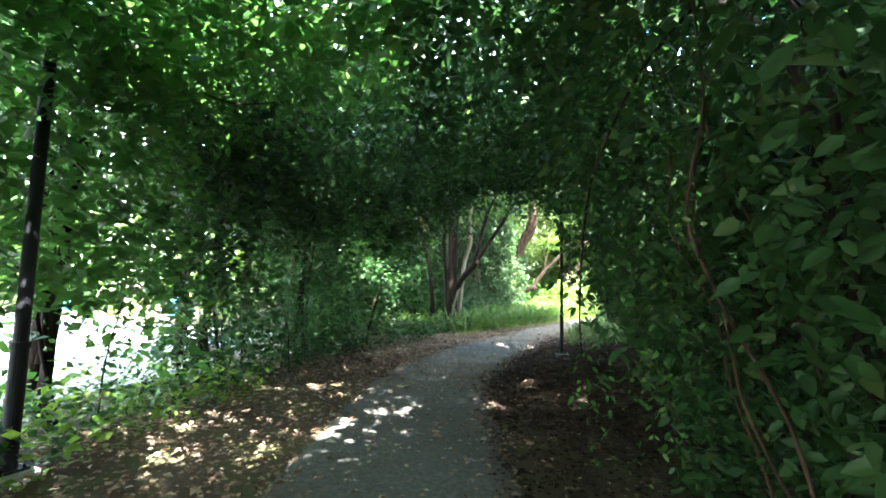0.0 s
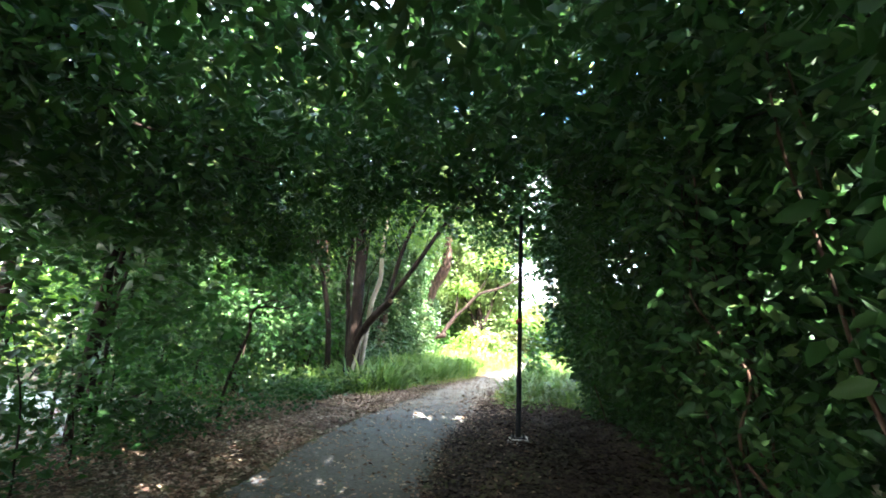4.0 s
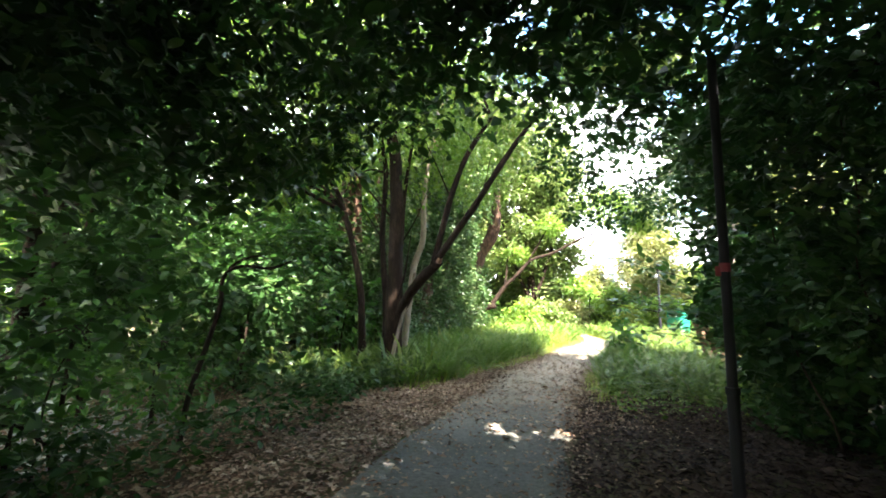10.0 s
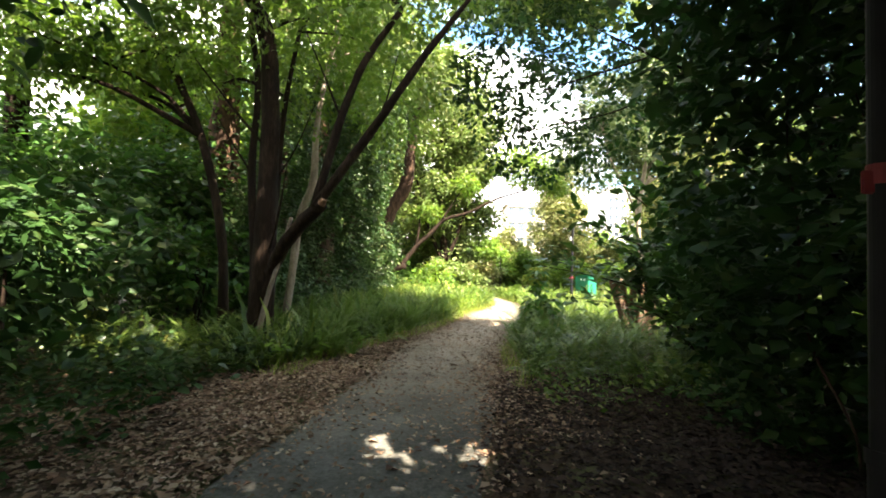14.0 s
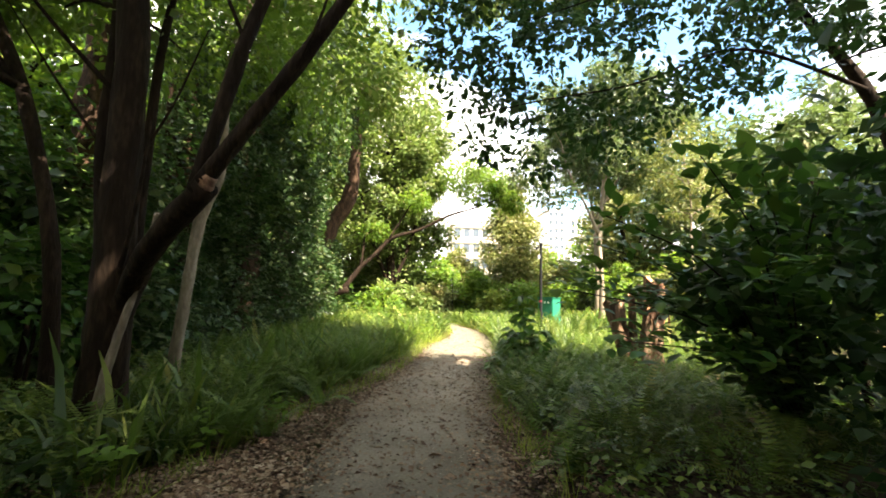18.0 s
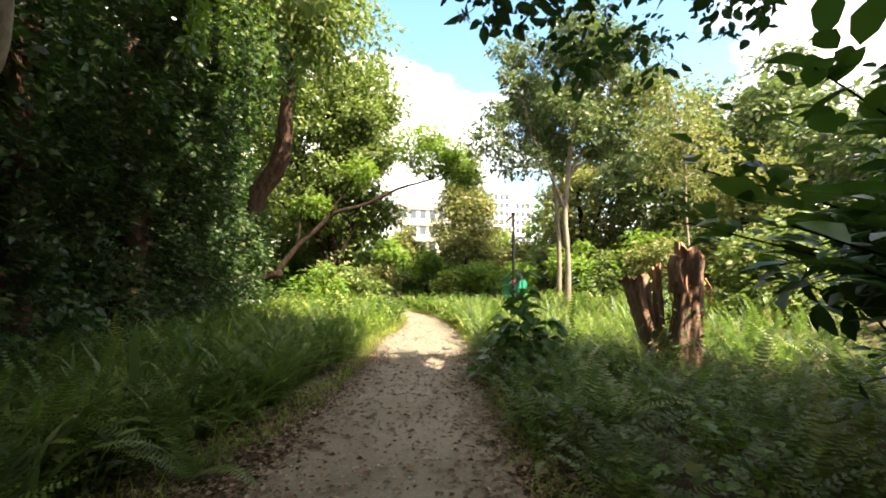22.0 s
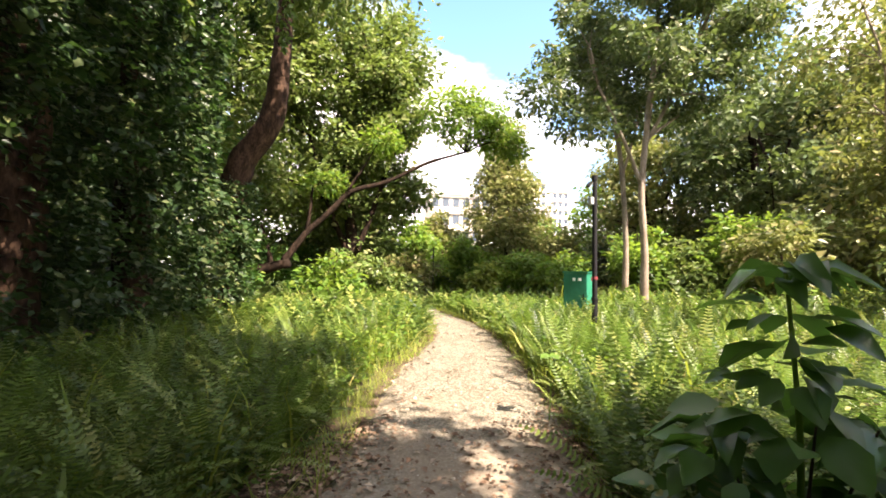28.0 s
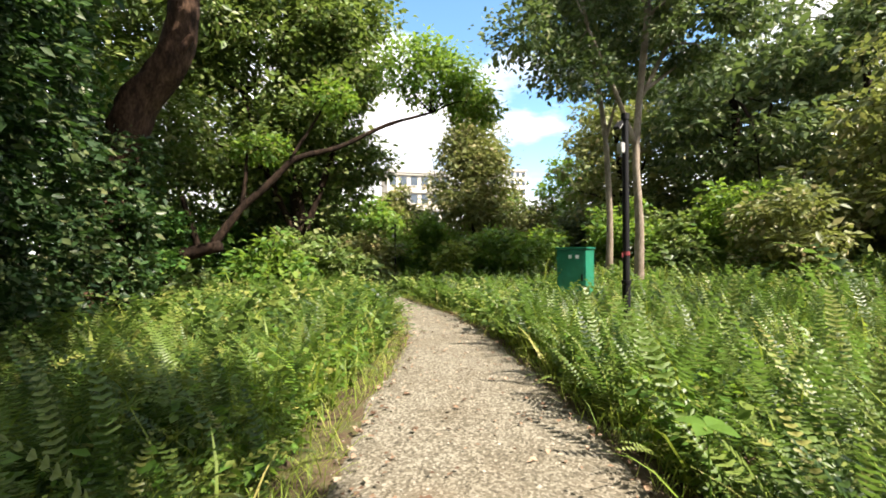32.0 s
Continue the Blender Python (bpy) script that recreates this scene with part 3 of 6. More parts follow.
def tunnel_points(rng, n):
    y = rng.uniform(-7, 13.6, n)
    u = rng.uniform(0, 1, n)
    xl, xr = left_wall(y), right_wall(y)
    roof = 3.25 + 0.35 * np.sin(y * 0.9) + 0.02 * y
    deep = rng.exponential(0.75, n).clip(0, 3.0) + 0.22 * np.sin(3 * y) * np.cos(7 * u)
    x, z = np.zeros(n), np.zeros(n)
    a, b = 0.27, 0.74
    k = u < a
    z[k] = (u[k] / a) ** 0.75 * 5.0
    x[k] = xl[k] - deep[k] + 0.7 * np.clip(z[k] - 2.4, 0, 1.2)
    k = (u >= a) & (u < b)
    s = (u[k] - a) / (b - a)
    far = xl[k] + 0.2 - np.interp(y[k], [4, 6.5], [0, 1.7])
    x[k] = far + (xr[k] - far) * s
    z[k] = roof[k] - 0.5 * (2 * s - 1) ** 4 + deep[k] * 0.9
    k = u >= b
    z[k] = (1 - (u[k] - b) / (1 - b)) * 4.2
    x[k] = xr[k] + deep[k] - 0.35 * np.clip(z[k] / 3.4, 0, 1) ** 3 - np.interp(y[k], [0, 2.4, 3.2, 12.0, 13.4], [0.1, 0.4, 0.75, 0.75, 0.3]) * np.clip((z[k] - 0.45) / 1.0, 0, 1) ** 1.5
    chance = rng.uniform(0, 1, n)
    thin = (u < a) & (y < 5.0) & (z < 1.25) & (chance < 0.75)
    thin |= (u < a) & (y >= 4.0) & (z < 3.2) & (chance < np.interp(y, [4, 6, 8.5, 10], [0.5, 0.42, 0.45, 0.85]))
    thin |= (u >= b) & (z < 0.5) & (y > 6.5) & (chance < 0.25)
    low_roof = (u >= a) & (u < b) & (x < -2.6)
    z = np.where(low_roof, z - (0.75 + 0.35 * np.sin(2.1 * y + 1.3 * x)) * np.clip((y - 4.5) / 3.0, 0, 1) * np.clip((-2.6 - x) / 1.2, 0, 1), z)
    cut = (u >= a) & (u < b) & (y > np.interp(x, [-6, -3.6, -1.2, 0.5], [10.4, 10.4, 10.9, 13.0]))
    cut |= (u < a) & (y > 9.2) & (z > 2.4)
    cut |= (u >= b) & (y > 12.3) & (z > 2.7) & (chance < 0.85)
    cut |= (u < a) & (y < -0.6) & (chance > 0.6)
    cut |= low_roof & (y > 4.0) & (rng.uniform(0, 1, n) < np.interp(y, [4, 6, 7.5], [0.45, 0.35, 0.2]))
    p = np.stack([x, y + rng.normal(0, 0.15, n), z], 1)
    gap = (u < b) & ((u >= a) | (y < 4.0)) & (x < 0.4) & (airy(p) < np.interp(y, [-2, 0, 3, 6, 10], [-0.8, -0.62, -0.58, -0.52, -0.58]))
    keep = ~thin & ~cut & ~gap & (z > 0.05)
    return p[keep]


def tunnel_trees():
    rng = np.random.default_rng(11)
    pts = tunnel_points(rng, 240000)
    low = rng.uniform((-5.0, 7.0, 2.7), (-2.7, 9.8, 4.7), (3300, 3))
    end = np.vstack([rng.uniform((-4.2, 9.0, 3.3), (-1.0, 10.6, 4.9), (1500, 3)), rng.uniform((-5.7, 9.0, 2.4), (-3.7, 10.2, 3.8), (1250, 3))])
    over = rng.uniform((-5.2, 3.2, 3.0), (-1.6, 6.8, 5.6), (2200, 3))
    # unseen leaf wall added behind the start, against daylight
    back = rng.uniform((-3.0, -8.2, 0.1), (5.0, -6.8, 5.0), (7000, 3))
    near = rng.uniform((-5.6, -1.5, 1.2), (-4.3, 5.4, 4.6), (13000, 3))
    near[:, 0] += left_wall(near[:, 1]) + 4.4
    pts = np.vstack([pts, low[airy(low) > -0.5], over[airy(over) > -0.45], end, back, near[airy(near) > -0.5]])
    pts = pts[leafed(pts)]
    # hidden layer of large leaves added to keep daylight out of the tunnel
    shell = np.vstack([rng.uniform((-2.0, 5.0, 4.6), (2.2, 10.2, 6.0), (1100, 3)), rng.uniform((-5.6, 5.6, 4.6), (-2.0, 10.2, 6.0), (900, 3)), rng.uniform((1.7, -7.0, 0.1), (2.8, 12.4, 3.4), (6500, 3)), rng.uniform((-7.6, 4.5, 2.6), (-6.4, 10.0, 5.2), (1700, 3))])
    shell = shell[leafed(shell)]
    lefts = [(-4.6, -3.5), (-5.0, -0.6), (-5.6, 2.9), (-6.1, 5.4), (-6.5, 8.1)]
    rights = [(3.4, -3.6), (2.5, -0.9), (2.1, 1.4), (1.7, 3.6), (1.7, 5.9), (1.6, 8.2), (1.7, 10.4), (1.6, 12.7)]
    bases = np.array(lefts + rights)
    side = np.where(pts[:, 0] > mid_x(pts[:, 1]), 1, -1)
    s_of = np.array([-1] * len(lefts) + [1] * len(rights))
    d = np.abs(pts[:, 1:2] - bases[None, :, 1]) + 0.8 * rng.normal(0, 0.6, (len(pts), len(bases))) + 50 * (side[:, None] != s_of[None])
    owner = d.argmin(1)
    side = np.where(shell[:, 0] > mid_x(shell[:, 1]), 1, -1)
    shell_owner = (np.abs(shell[:, 1:2] - bases[None, :, 1]) + 50 * (side[:, None] != s_of[None])).argmin(1)
    for k, (bx, by) in enumerate(bases):
        sgn = -s_of[k]
        words = "tangled tree arching over the path, deep green leaves in shade"
        t = thing("arching_tree", (bx, by, 0), words, "tree", "trees of the leafy tunnel")
        mx = float(mid_x(by))
        for s in range(3):
            q = rng.normal(0, 0.22, 6)
            x1 = bx + 0.25 * q[0]
            edge = 0.35 * bx + 0.65 * mx
            line = [(bx + 0.18 * s * sgn + 0.1 * q[1], by + 0.25 * q[2], -0.05), (x1 + 0.1 * sgn, by + 0.5 * q[3], 1.5), (x1 + 0.3 * sgn + 0.2 * q[4], by + 0.9 * q[5], 3.2), (0.7 * bx + 0.3 * mx, by + 1.3 * q[1], 4.3 + 0.3 * q[2]), (edge + 0.3 * sgn, by + 1.7 * q[3], 4.8 + 0.3 * q[0])]
            r0 = (0.055, 0.034, 0.022)[s]
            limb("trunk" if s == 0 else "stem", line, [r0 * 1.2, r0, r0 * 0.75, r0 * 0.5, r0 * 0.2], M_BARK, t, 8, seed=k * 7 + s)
        for s in range(9):
            a = np.array([bx + rng.uniform(0, 1.8) * sgn, by + rng.normal(0, 0.7), rng.uniform(3.3, 4.2)])
            b = a + np.array([sgn * rng.uniform(0.2, 1.6), rng.normal(0, 0.9), rng.uniform(-0.4, 0.5)])
            limb("twig", [a, 0.5 * (a + b) + rng.normal(0, 0.1, 3), b], [0.014, 0.010, 0.004], M_BARK, t, 5, seed=k * 11 + s)
        p = pts[owner == k]
        close = (p[:, 1] < 10.5) & (p[:, 1] > 0.2) & (p[:, 0] > right_wall(p[:, 1]) - 0.6) & (p[:, 0] < right_wall(p[:, 1]) + 0.45) & (p[:, 2] < 3.4)
        close |= (p[:, 1] > 3) & (p[:, 1] < 10.5) & (p[:, 2] < 3.5) & (p[:, 0] > -4.6)
        # backlit leaf tone on the near left trees, shaded tone on the others
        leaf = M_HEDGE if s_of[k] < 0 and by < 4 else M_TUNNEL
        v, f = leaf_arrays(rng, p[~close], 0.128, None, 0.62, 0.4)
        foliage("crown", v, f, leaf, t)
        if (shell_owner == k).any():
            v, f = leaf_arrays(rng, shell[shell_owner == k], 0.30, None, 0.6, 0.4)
            foliage("shade_shell", v, f, M_TUNNEL, t)
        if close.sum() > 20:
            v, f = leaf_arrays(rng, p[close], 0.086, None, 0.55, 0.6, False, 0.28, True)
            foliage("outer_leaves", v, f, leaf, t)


def hanging_vines():
    """Thin bare vines and stems that hang along the shaded side."""
    rng = np.random.default_rng(23)
    for k in range(16):
        y = rng.uniform(1.5, 11.5)
        x = float(right_wall(y)) + rng.uniform(-0.10, 0.5)
        t = thing("vine", (x, y, 0), "thin woody vine hanging into the shade", "vine", "vines beside the tunnel")
        pts = [(x - 0.12 * h - 0.2 * min(1.0, max(0.0, h - 0.45)) ** 1.5 + rng.normal(0, 0.09), y + rng.normal(0, 0.13), h) for h in (0.0, 0.5, 0.95, 1.4, 1.9, 2.5, 3.4)]
        limb("stem", pts, [0.012, 0.011, 0.010, 0.009, 0.008, 0.007, 0.005], M_RED, t, 6, seed=k)


tunnel_trees()
hanging_vines()


# ---- forked tree by the path and its neighbours ----
rng = np.random.default_rng(31)
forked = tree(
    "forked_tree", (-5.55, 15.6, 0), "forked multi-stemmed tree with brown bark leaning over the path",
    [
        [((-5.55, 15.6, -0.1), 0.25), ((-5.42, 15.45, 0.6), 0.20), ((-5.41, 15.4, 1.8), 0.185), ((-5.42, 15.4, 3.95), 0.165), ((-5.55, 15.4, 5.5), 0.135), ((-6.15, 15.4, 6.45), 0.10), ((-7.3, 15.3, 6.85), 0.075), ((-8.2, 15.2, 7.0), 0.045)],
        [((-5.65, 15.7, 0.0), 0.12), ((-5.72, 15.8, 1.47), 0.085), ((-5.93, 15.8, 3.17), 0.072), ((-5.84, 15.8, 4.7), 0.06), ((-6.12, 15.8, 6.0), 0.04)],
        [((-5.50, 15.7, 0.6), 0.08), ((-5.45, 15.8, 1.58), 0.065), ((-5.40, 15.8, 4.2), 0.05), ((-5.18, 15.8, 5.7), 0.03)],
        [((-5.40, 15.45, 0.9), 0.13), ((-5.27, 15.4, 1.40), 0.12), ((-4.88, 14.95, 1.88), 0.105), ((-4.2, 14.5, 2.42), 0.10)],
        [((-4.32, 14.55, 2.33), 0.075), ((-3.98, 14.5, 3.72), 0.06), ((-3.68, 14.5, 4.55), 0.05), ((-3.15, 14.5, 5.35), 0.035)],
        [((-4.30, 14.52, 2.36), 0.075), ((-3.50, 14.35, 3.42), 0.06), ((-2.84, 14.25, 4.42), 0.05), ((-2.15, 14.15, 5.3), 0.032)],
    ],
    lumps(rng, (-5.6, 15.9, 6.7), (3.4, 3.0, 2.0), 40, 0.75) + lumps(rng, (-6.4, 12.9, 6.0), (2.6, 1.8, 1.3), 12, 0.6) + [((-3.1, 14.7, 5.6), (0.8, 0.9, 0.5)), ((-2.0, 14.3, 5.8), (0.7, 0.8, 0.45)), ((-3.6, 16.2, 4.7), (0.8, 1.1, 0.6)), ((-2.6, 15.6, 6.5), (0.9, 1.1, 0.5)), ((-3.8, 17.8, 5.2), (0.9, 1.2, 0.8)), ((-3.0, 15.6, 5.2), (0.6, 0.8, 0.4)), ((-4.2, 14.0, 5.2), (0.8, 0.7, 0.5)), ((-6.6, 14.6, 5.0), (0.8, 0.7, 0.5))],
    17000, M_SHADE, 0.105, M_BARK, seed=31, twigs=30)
limb("cut_stub", [(-4.24, 14.52, 2.40), (-4.19, 14.49, 2.45), (-4.15, 14.47, 2.48)], [0.085, 0.07, 0.055], M_STUMP, forked, 10, "pinkish sawn branch end", seed=8, rough=0.1)
limb("pale_stem", [(-5.44, 15.32, 0.0), (-5.34, 15.28, 0.6), (-5.22, 15.26, 1.12), (-5.09, 15.22, 1.5), (-4.92, 15.12, 2.05), (-4.84, 15.02, 2.25)], [0.05, 0.042, 0.038, 0.036, 0.032, 0.026], M_PALE, forked, 8, "slender pale grey stem", seed=12)
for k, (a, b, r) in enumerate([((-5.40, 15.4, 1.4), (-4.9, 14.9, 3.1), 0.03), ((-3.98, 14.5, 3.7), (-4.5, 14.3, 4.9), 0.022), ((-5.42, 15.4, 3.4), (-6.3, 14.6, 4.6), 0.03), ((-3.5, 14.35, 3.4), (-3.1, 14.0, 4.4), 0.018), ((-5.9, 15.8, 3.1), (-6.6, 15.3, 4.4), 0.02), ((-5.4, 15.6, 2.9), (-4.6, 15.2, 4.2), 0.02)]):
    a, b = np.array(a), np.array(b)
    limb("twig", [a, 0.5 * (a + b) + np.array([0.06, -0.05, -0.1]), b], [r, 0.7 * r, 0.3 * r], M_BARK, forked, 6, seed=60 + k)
rng = np.random.default_rng(32)
tree("slender_tree", (-6.45, 16.2, 0), "slender leaning tree with mossy brown trunk",
     [[((-6.46, 16.2, -0.1), 0.12), ((-6.45, 16.2, 0.3), 0.10), ((-6.55, 16.2, 1.97), 0.09), ((-7.07, 16.2, 3.85), 0.075), ((-7.85, 16.2, 5.4), 0.06), ((-8.85, 16.3, 6.6), 0.045)]],
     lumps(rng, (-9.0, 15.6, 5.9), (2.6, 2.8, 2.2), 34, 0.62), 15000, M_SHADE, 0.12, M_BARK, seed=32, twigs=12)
rng = np.random.default_rng(33)
tree("pale_barked_tree", (-6.02, 18.0, 0), "slender tree with smooth pale bark and bent trunk",
     [[((-6.03, 18.0, -0.1), 0.12), ((-5.98, 18.0, 0.58), 0.095), ((-5.89, 18.0, 1.52), 0.088), ((-5.80, 18.0, 2.7), 0.085), ((-5.50, 18.0, 3.4), 0.08), ((-5.55, 18.0, 4.7), 0.065), ((-5.4, 18.3, 6.4), 0.045)]],
     lumps(rng, (-5.6, 19.0, 7.0), (2.1, 2.1, 1.5), 24, 0.7), 5500, M_SHADE, 0.12, M_PALE, seed=33, twigs=8)

# understorey on the left, from the end of the tunnel to the ivy
rng = np.random.default_rng(34)
# the two M_TUNNEL shrubs carry their shade in the leaf colour
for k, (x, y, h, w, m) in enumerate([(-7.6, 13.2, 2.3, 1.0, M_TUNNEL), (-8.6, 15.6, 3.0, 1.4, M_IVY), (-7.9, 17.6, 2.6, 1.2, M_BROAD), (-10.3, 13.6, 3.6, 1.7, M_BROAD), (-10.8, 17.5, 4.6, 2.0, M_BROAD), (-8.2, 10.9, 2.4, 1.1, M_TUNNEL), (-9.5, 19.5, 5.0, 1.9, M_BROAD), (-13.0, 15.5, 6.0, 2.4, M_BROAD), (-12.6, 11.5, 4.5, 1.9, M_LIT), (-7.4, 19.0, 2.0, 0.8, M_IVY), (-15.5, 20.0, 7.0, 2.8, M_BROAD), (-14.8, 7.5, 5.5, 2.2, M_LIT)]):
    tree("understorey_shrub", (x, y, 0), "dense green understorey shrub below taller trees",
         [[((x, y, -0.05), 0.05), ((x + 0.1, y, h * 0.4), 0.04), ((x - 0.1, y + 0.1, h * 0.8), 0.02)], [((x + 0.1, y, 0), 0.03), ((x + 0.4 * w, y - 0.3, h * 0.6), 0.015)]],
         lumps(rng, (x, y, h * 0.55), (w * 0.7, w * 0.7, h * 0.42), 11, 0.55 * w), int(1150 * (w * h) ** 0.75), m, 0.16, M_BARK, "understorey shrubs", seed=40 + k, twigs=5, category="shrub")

# trees and low bushes between the tunnel and the yard
rng = np.random.default_rng(35)
for k, (x, y, h, w, low) in enumerate([(-7.4, 6.0, 6.6, 1.9, 2.8), (-7.9, 8.0, 6.6, 1.9, 2.8), (1.7, 5.8, 6.4, 1.6, 2.9), (1.6, 8.6, 6.6, 1.7, 2.9), (2.2, 10.9, 5.0, 1.3, 2.7), (-6.6, 3.4, 6.2, 1.7, 2.7), (-8.4, 10.2, 6.6, 1.7, 2.5), (-10.0, 11.6, 6.8, 1.8, 2.4)]):
    tree("hedge_tree", (x, y, 0), "leafy hedge tree closing the tunnel roof",
         [[((x, y, -0.05), 0.09), ((x + 0.1, y, h * 0.4), 0.07), ((x - 0.1, y + 0.1, h * 0.8), 0.03)], [((x + 0.1, y, 0.5), 0.04), ((x + 0.6, y + 0.3, h * 0.6), 0.02)]],
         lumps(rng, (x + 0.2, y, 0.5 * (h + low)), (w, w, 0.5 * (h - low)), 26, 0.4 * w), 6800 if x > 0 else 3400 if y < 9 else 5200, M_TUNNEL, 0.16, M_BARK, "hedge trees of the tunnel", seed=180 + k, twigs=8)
# bushes before y = 9 take the shade-darkened leaf tone
for k, (x, y, h, w) in enumerate([(-6.3, 6.4, 1.5, 0.8), (-6.6, 7.9, 1.7, 0.9), (-6.5, 9.4, 1.6, 0.8), (-6.4, 5.2, 1.1, 0.6), (-6.9, 10.8, 1.3, 0.7), (-5.9, 8.6, 0.8, 0.5)]):
    tree("hedge_bush", (x, y, 0), "low green hedge bush at the foot of the tunnel",
         [[((x, y, -0.05), 0.03), ((x + 0.05, y, h * 0.8), 0.012)]],
         lumps(rng, (x, y, h * 0.5), (w, w, h * 0.42), 12, 0.5 * w), 800, M_TUNNEL if y < 9 else M_BROAD, 0.085, M_BARK, "low hedge bushes", seed=190 + k, twigs=4, category="bush")

# bare leafy saplings between the yard and the tunnel
rng = np.random.default_rng(36)
for k in range(12):
    y = rng.uniform(0.5, 9.5)
    x = float(left_wall(y)) - rng.uniform(0.0, 1.1)
    h = rng.uniform(0.9, 1.8)
    t = thing("sapling", (x, y, 0), "thin sapling with sparse leaves at the hedge foot", "sapling", "saplings at the hedge foot")
    tip = (x + rng.normal(0, 0.25), y + rng.normal(0, 0.25), h)
    limb("stem", [(x, y, -0.03), (x + rng.normal(0, 0.06), y + rng.normal(0, 0.06), h * 0.5), tip], [0.012, 0.009, 0.004], M_BARK, t, 5, seed=k)
    p, d = in_clumps(rng, [((x, y, h * 0.75), (0.4, 0.4, h * 0.4))], 90, 0.2)
    v, f = leaf_arrays(rng, p, 0.075, None, 0.7, 0.3)
    # backlit tone for saplings near the start, shaded tone farther in
    foliage("leaves", v, f, M_HEDGE if y < 2.5 else M_TUNNEL, t)

t = thing("twisted_branch", (-5.90, 10.20, 0), "thin twisted dead branch leaning at the tunnel mouth", "branch")
limb("stem", [(-5.90, 10.20, -0.03), (-5.85, 10.20, 0.5)] + [(-5.60, 10.20, 1.26), (-5.52, 10.20, 1.51), (-5.55, 10.20, 1.76), (-5.46, 10.20, 1.89), (-5.24, 10.20, 1.93), (-4.97, 10.20, 1.88), (-4.72, 10.20, 1.97)], [0.03, 0.028, 0.026, 0.025, 0.024, 0.022, 0.02, 0.016, 0.008], M_BARK, t, 7, seed=4)
limb("side_twig", [(-5.46, 10.20, 1.89), (-5.35, 10.20, 1.98), (-5.13, 10.20, 2.04), (-4.92, 10.20, 1.98)], [0.016, 0.014, 0.011, 0.005], M_BARK, t, 6, seed=6)


# ---- dark thicket and broad-leaved shrub on the right ----
rng = np.random.default_rng(41)
for k, (x, y, h, w) in enumerate([(2.2, 12.7, 3.3, 1.2), (3.8, 11.6, 4.0, 1.7), (5.4, 12.6, 3.4, 1.7), (3.0, 9.6, 5.0, 1.8), (2.9, 6.4, 5.0, 1.7), (3.4, 2.8, 5.0, 1.8), (4.0, -0.8, 5.0, 1.9)]):
    tree("thicket_tree", (x, y, 0), "dense dark-leaved thicket tree in deep shade",
         [[((x, y, -0.05), 0.09), ((x - 0.1, y, h * 0.4), 0.07), ((x + 0.1, y + 0.1, h * 0.8), 0.03)]],
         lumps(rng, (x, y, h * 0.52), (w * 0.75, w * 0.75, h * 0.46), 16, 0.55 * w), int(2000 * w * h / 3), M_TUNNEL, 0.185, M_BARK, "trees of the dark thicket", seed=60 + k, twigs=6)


def broad_shrub(base, label, tiers, seed, size=0.2, count=26):
    """A shrub whose boughs carry two ranks of large oval leaves."""
    rng = np.random.default_rng(seed)
    t = thing("broad_leaved_shrub", base, label, "shrub")
    b = np.array(base)
    allp, alla, alln = [], [], []
    for k, (tip, bend) in enumerate(tiers):
        tip = np.array(tip)
        mid = 0.62 * b + 0.38 * tip + np.array([0, 0, 0.30 * tip[2] + 0.5 * bend])
        root = b + np.array([0, 0, 0.05])
        limb("bough", [root, mid, tip], [0.016, 0.011, 0.005], M_BARK, t, 6, seed=seed + k)
        for s in np.linspace(0.14, 1.0, count):
            q = (1 - s) ** 2 * root + 2 * s * (1 - s) * (mid + (mid - 0.5 * (root + tip)) * 0.6) + s * s * tip
            way = norm((tip - root)[None])[0]
            for g in (-1, 1, 0.3):
                across = np.cross(way, [0, 0, 1.0]) * g
                q2 = q + rng.normal(0, 0.16, 3) * np.array([1, 1, 0.5])
                allp.append(q2)
                alla.append(across + 0.7 * way + rng.normal(0, 0.3, 3) + np.array([0, 0, -0.1]))
                alln.append(np.array([0, 0, 1.0]) + rng.normal(0, 0.22, 3))
    v, f = spread(BROAD, BROAD_F, frames_of(np.array(alla), np.array(alln)), np.array(allp), size * np.exp(rng.normal(0, 0.22, len(allp))))
    foliage("leaves", v, f, M_BROAD, t)
    return t


broad_shrub((1.9, 15.4, 0), "broad-leaved shrub reaching over the path verge in shade",
            [((-1.00, 14.90, 1.65), 0.5), ((-0.65, 14.50, 1.20), 0.45), ((-0.45, 15.20, 2.45), 0.6), ((-0.05, 14.20, 2.80), 0.6), ((0.45, 13.90, 1.80), 0.5), ((0.85, 14.60, 2.90), 0.5), ((1.15, 14.30, 2.60), 0.5), ((-0.55, 15.90, 1.80), 0.4), ((-0.05, 16.40, 2.30), 0.5), ((1.65, 16.10, 2.30), 0.4), ((0.85, 14.90, 1.00), 0.3)], 71, 0.185, 40)
broad_shrub((2.7, 16.6, 0), "broad-leaved shrub beside the clearing in half shade",
            [((1.1, 16.0, 2.0), 0.4), ((1.3, 15.6, 1.9), 0.5), ((1.9, 15.7, 1.6), 0.4), ((0.9, 16.6, 1.5), 0.4), ((2.0, 16.8, 1.8), 0.4)], 72, 0.21, 18)

rng = np.random.default_rng(73)
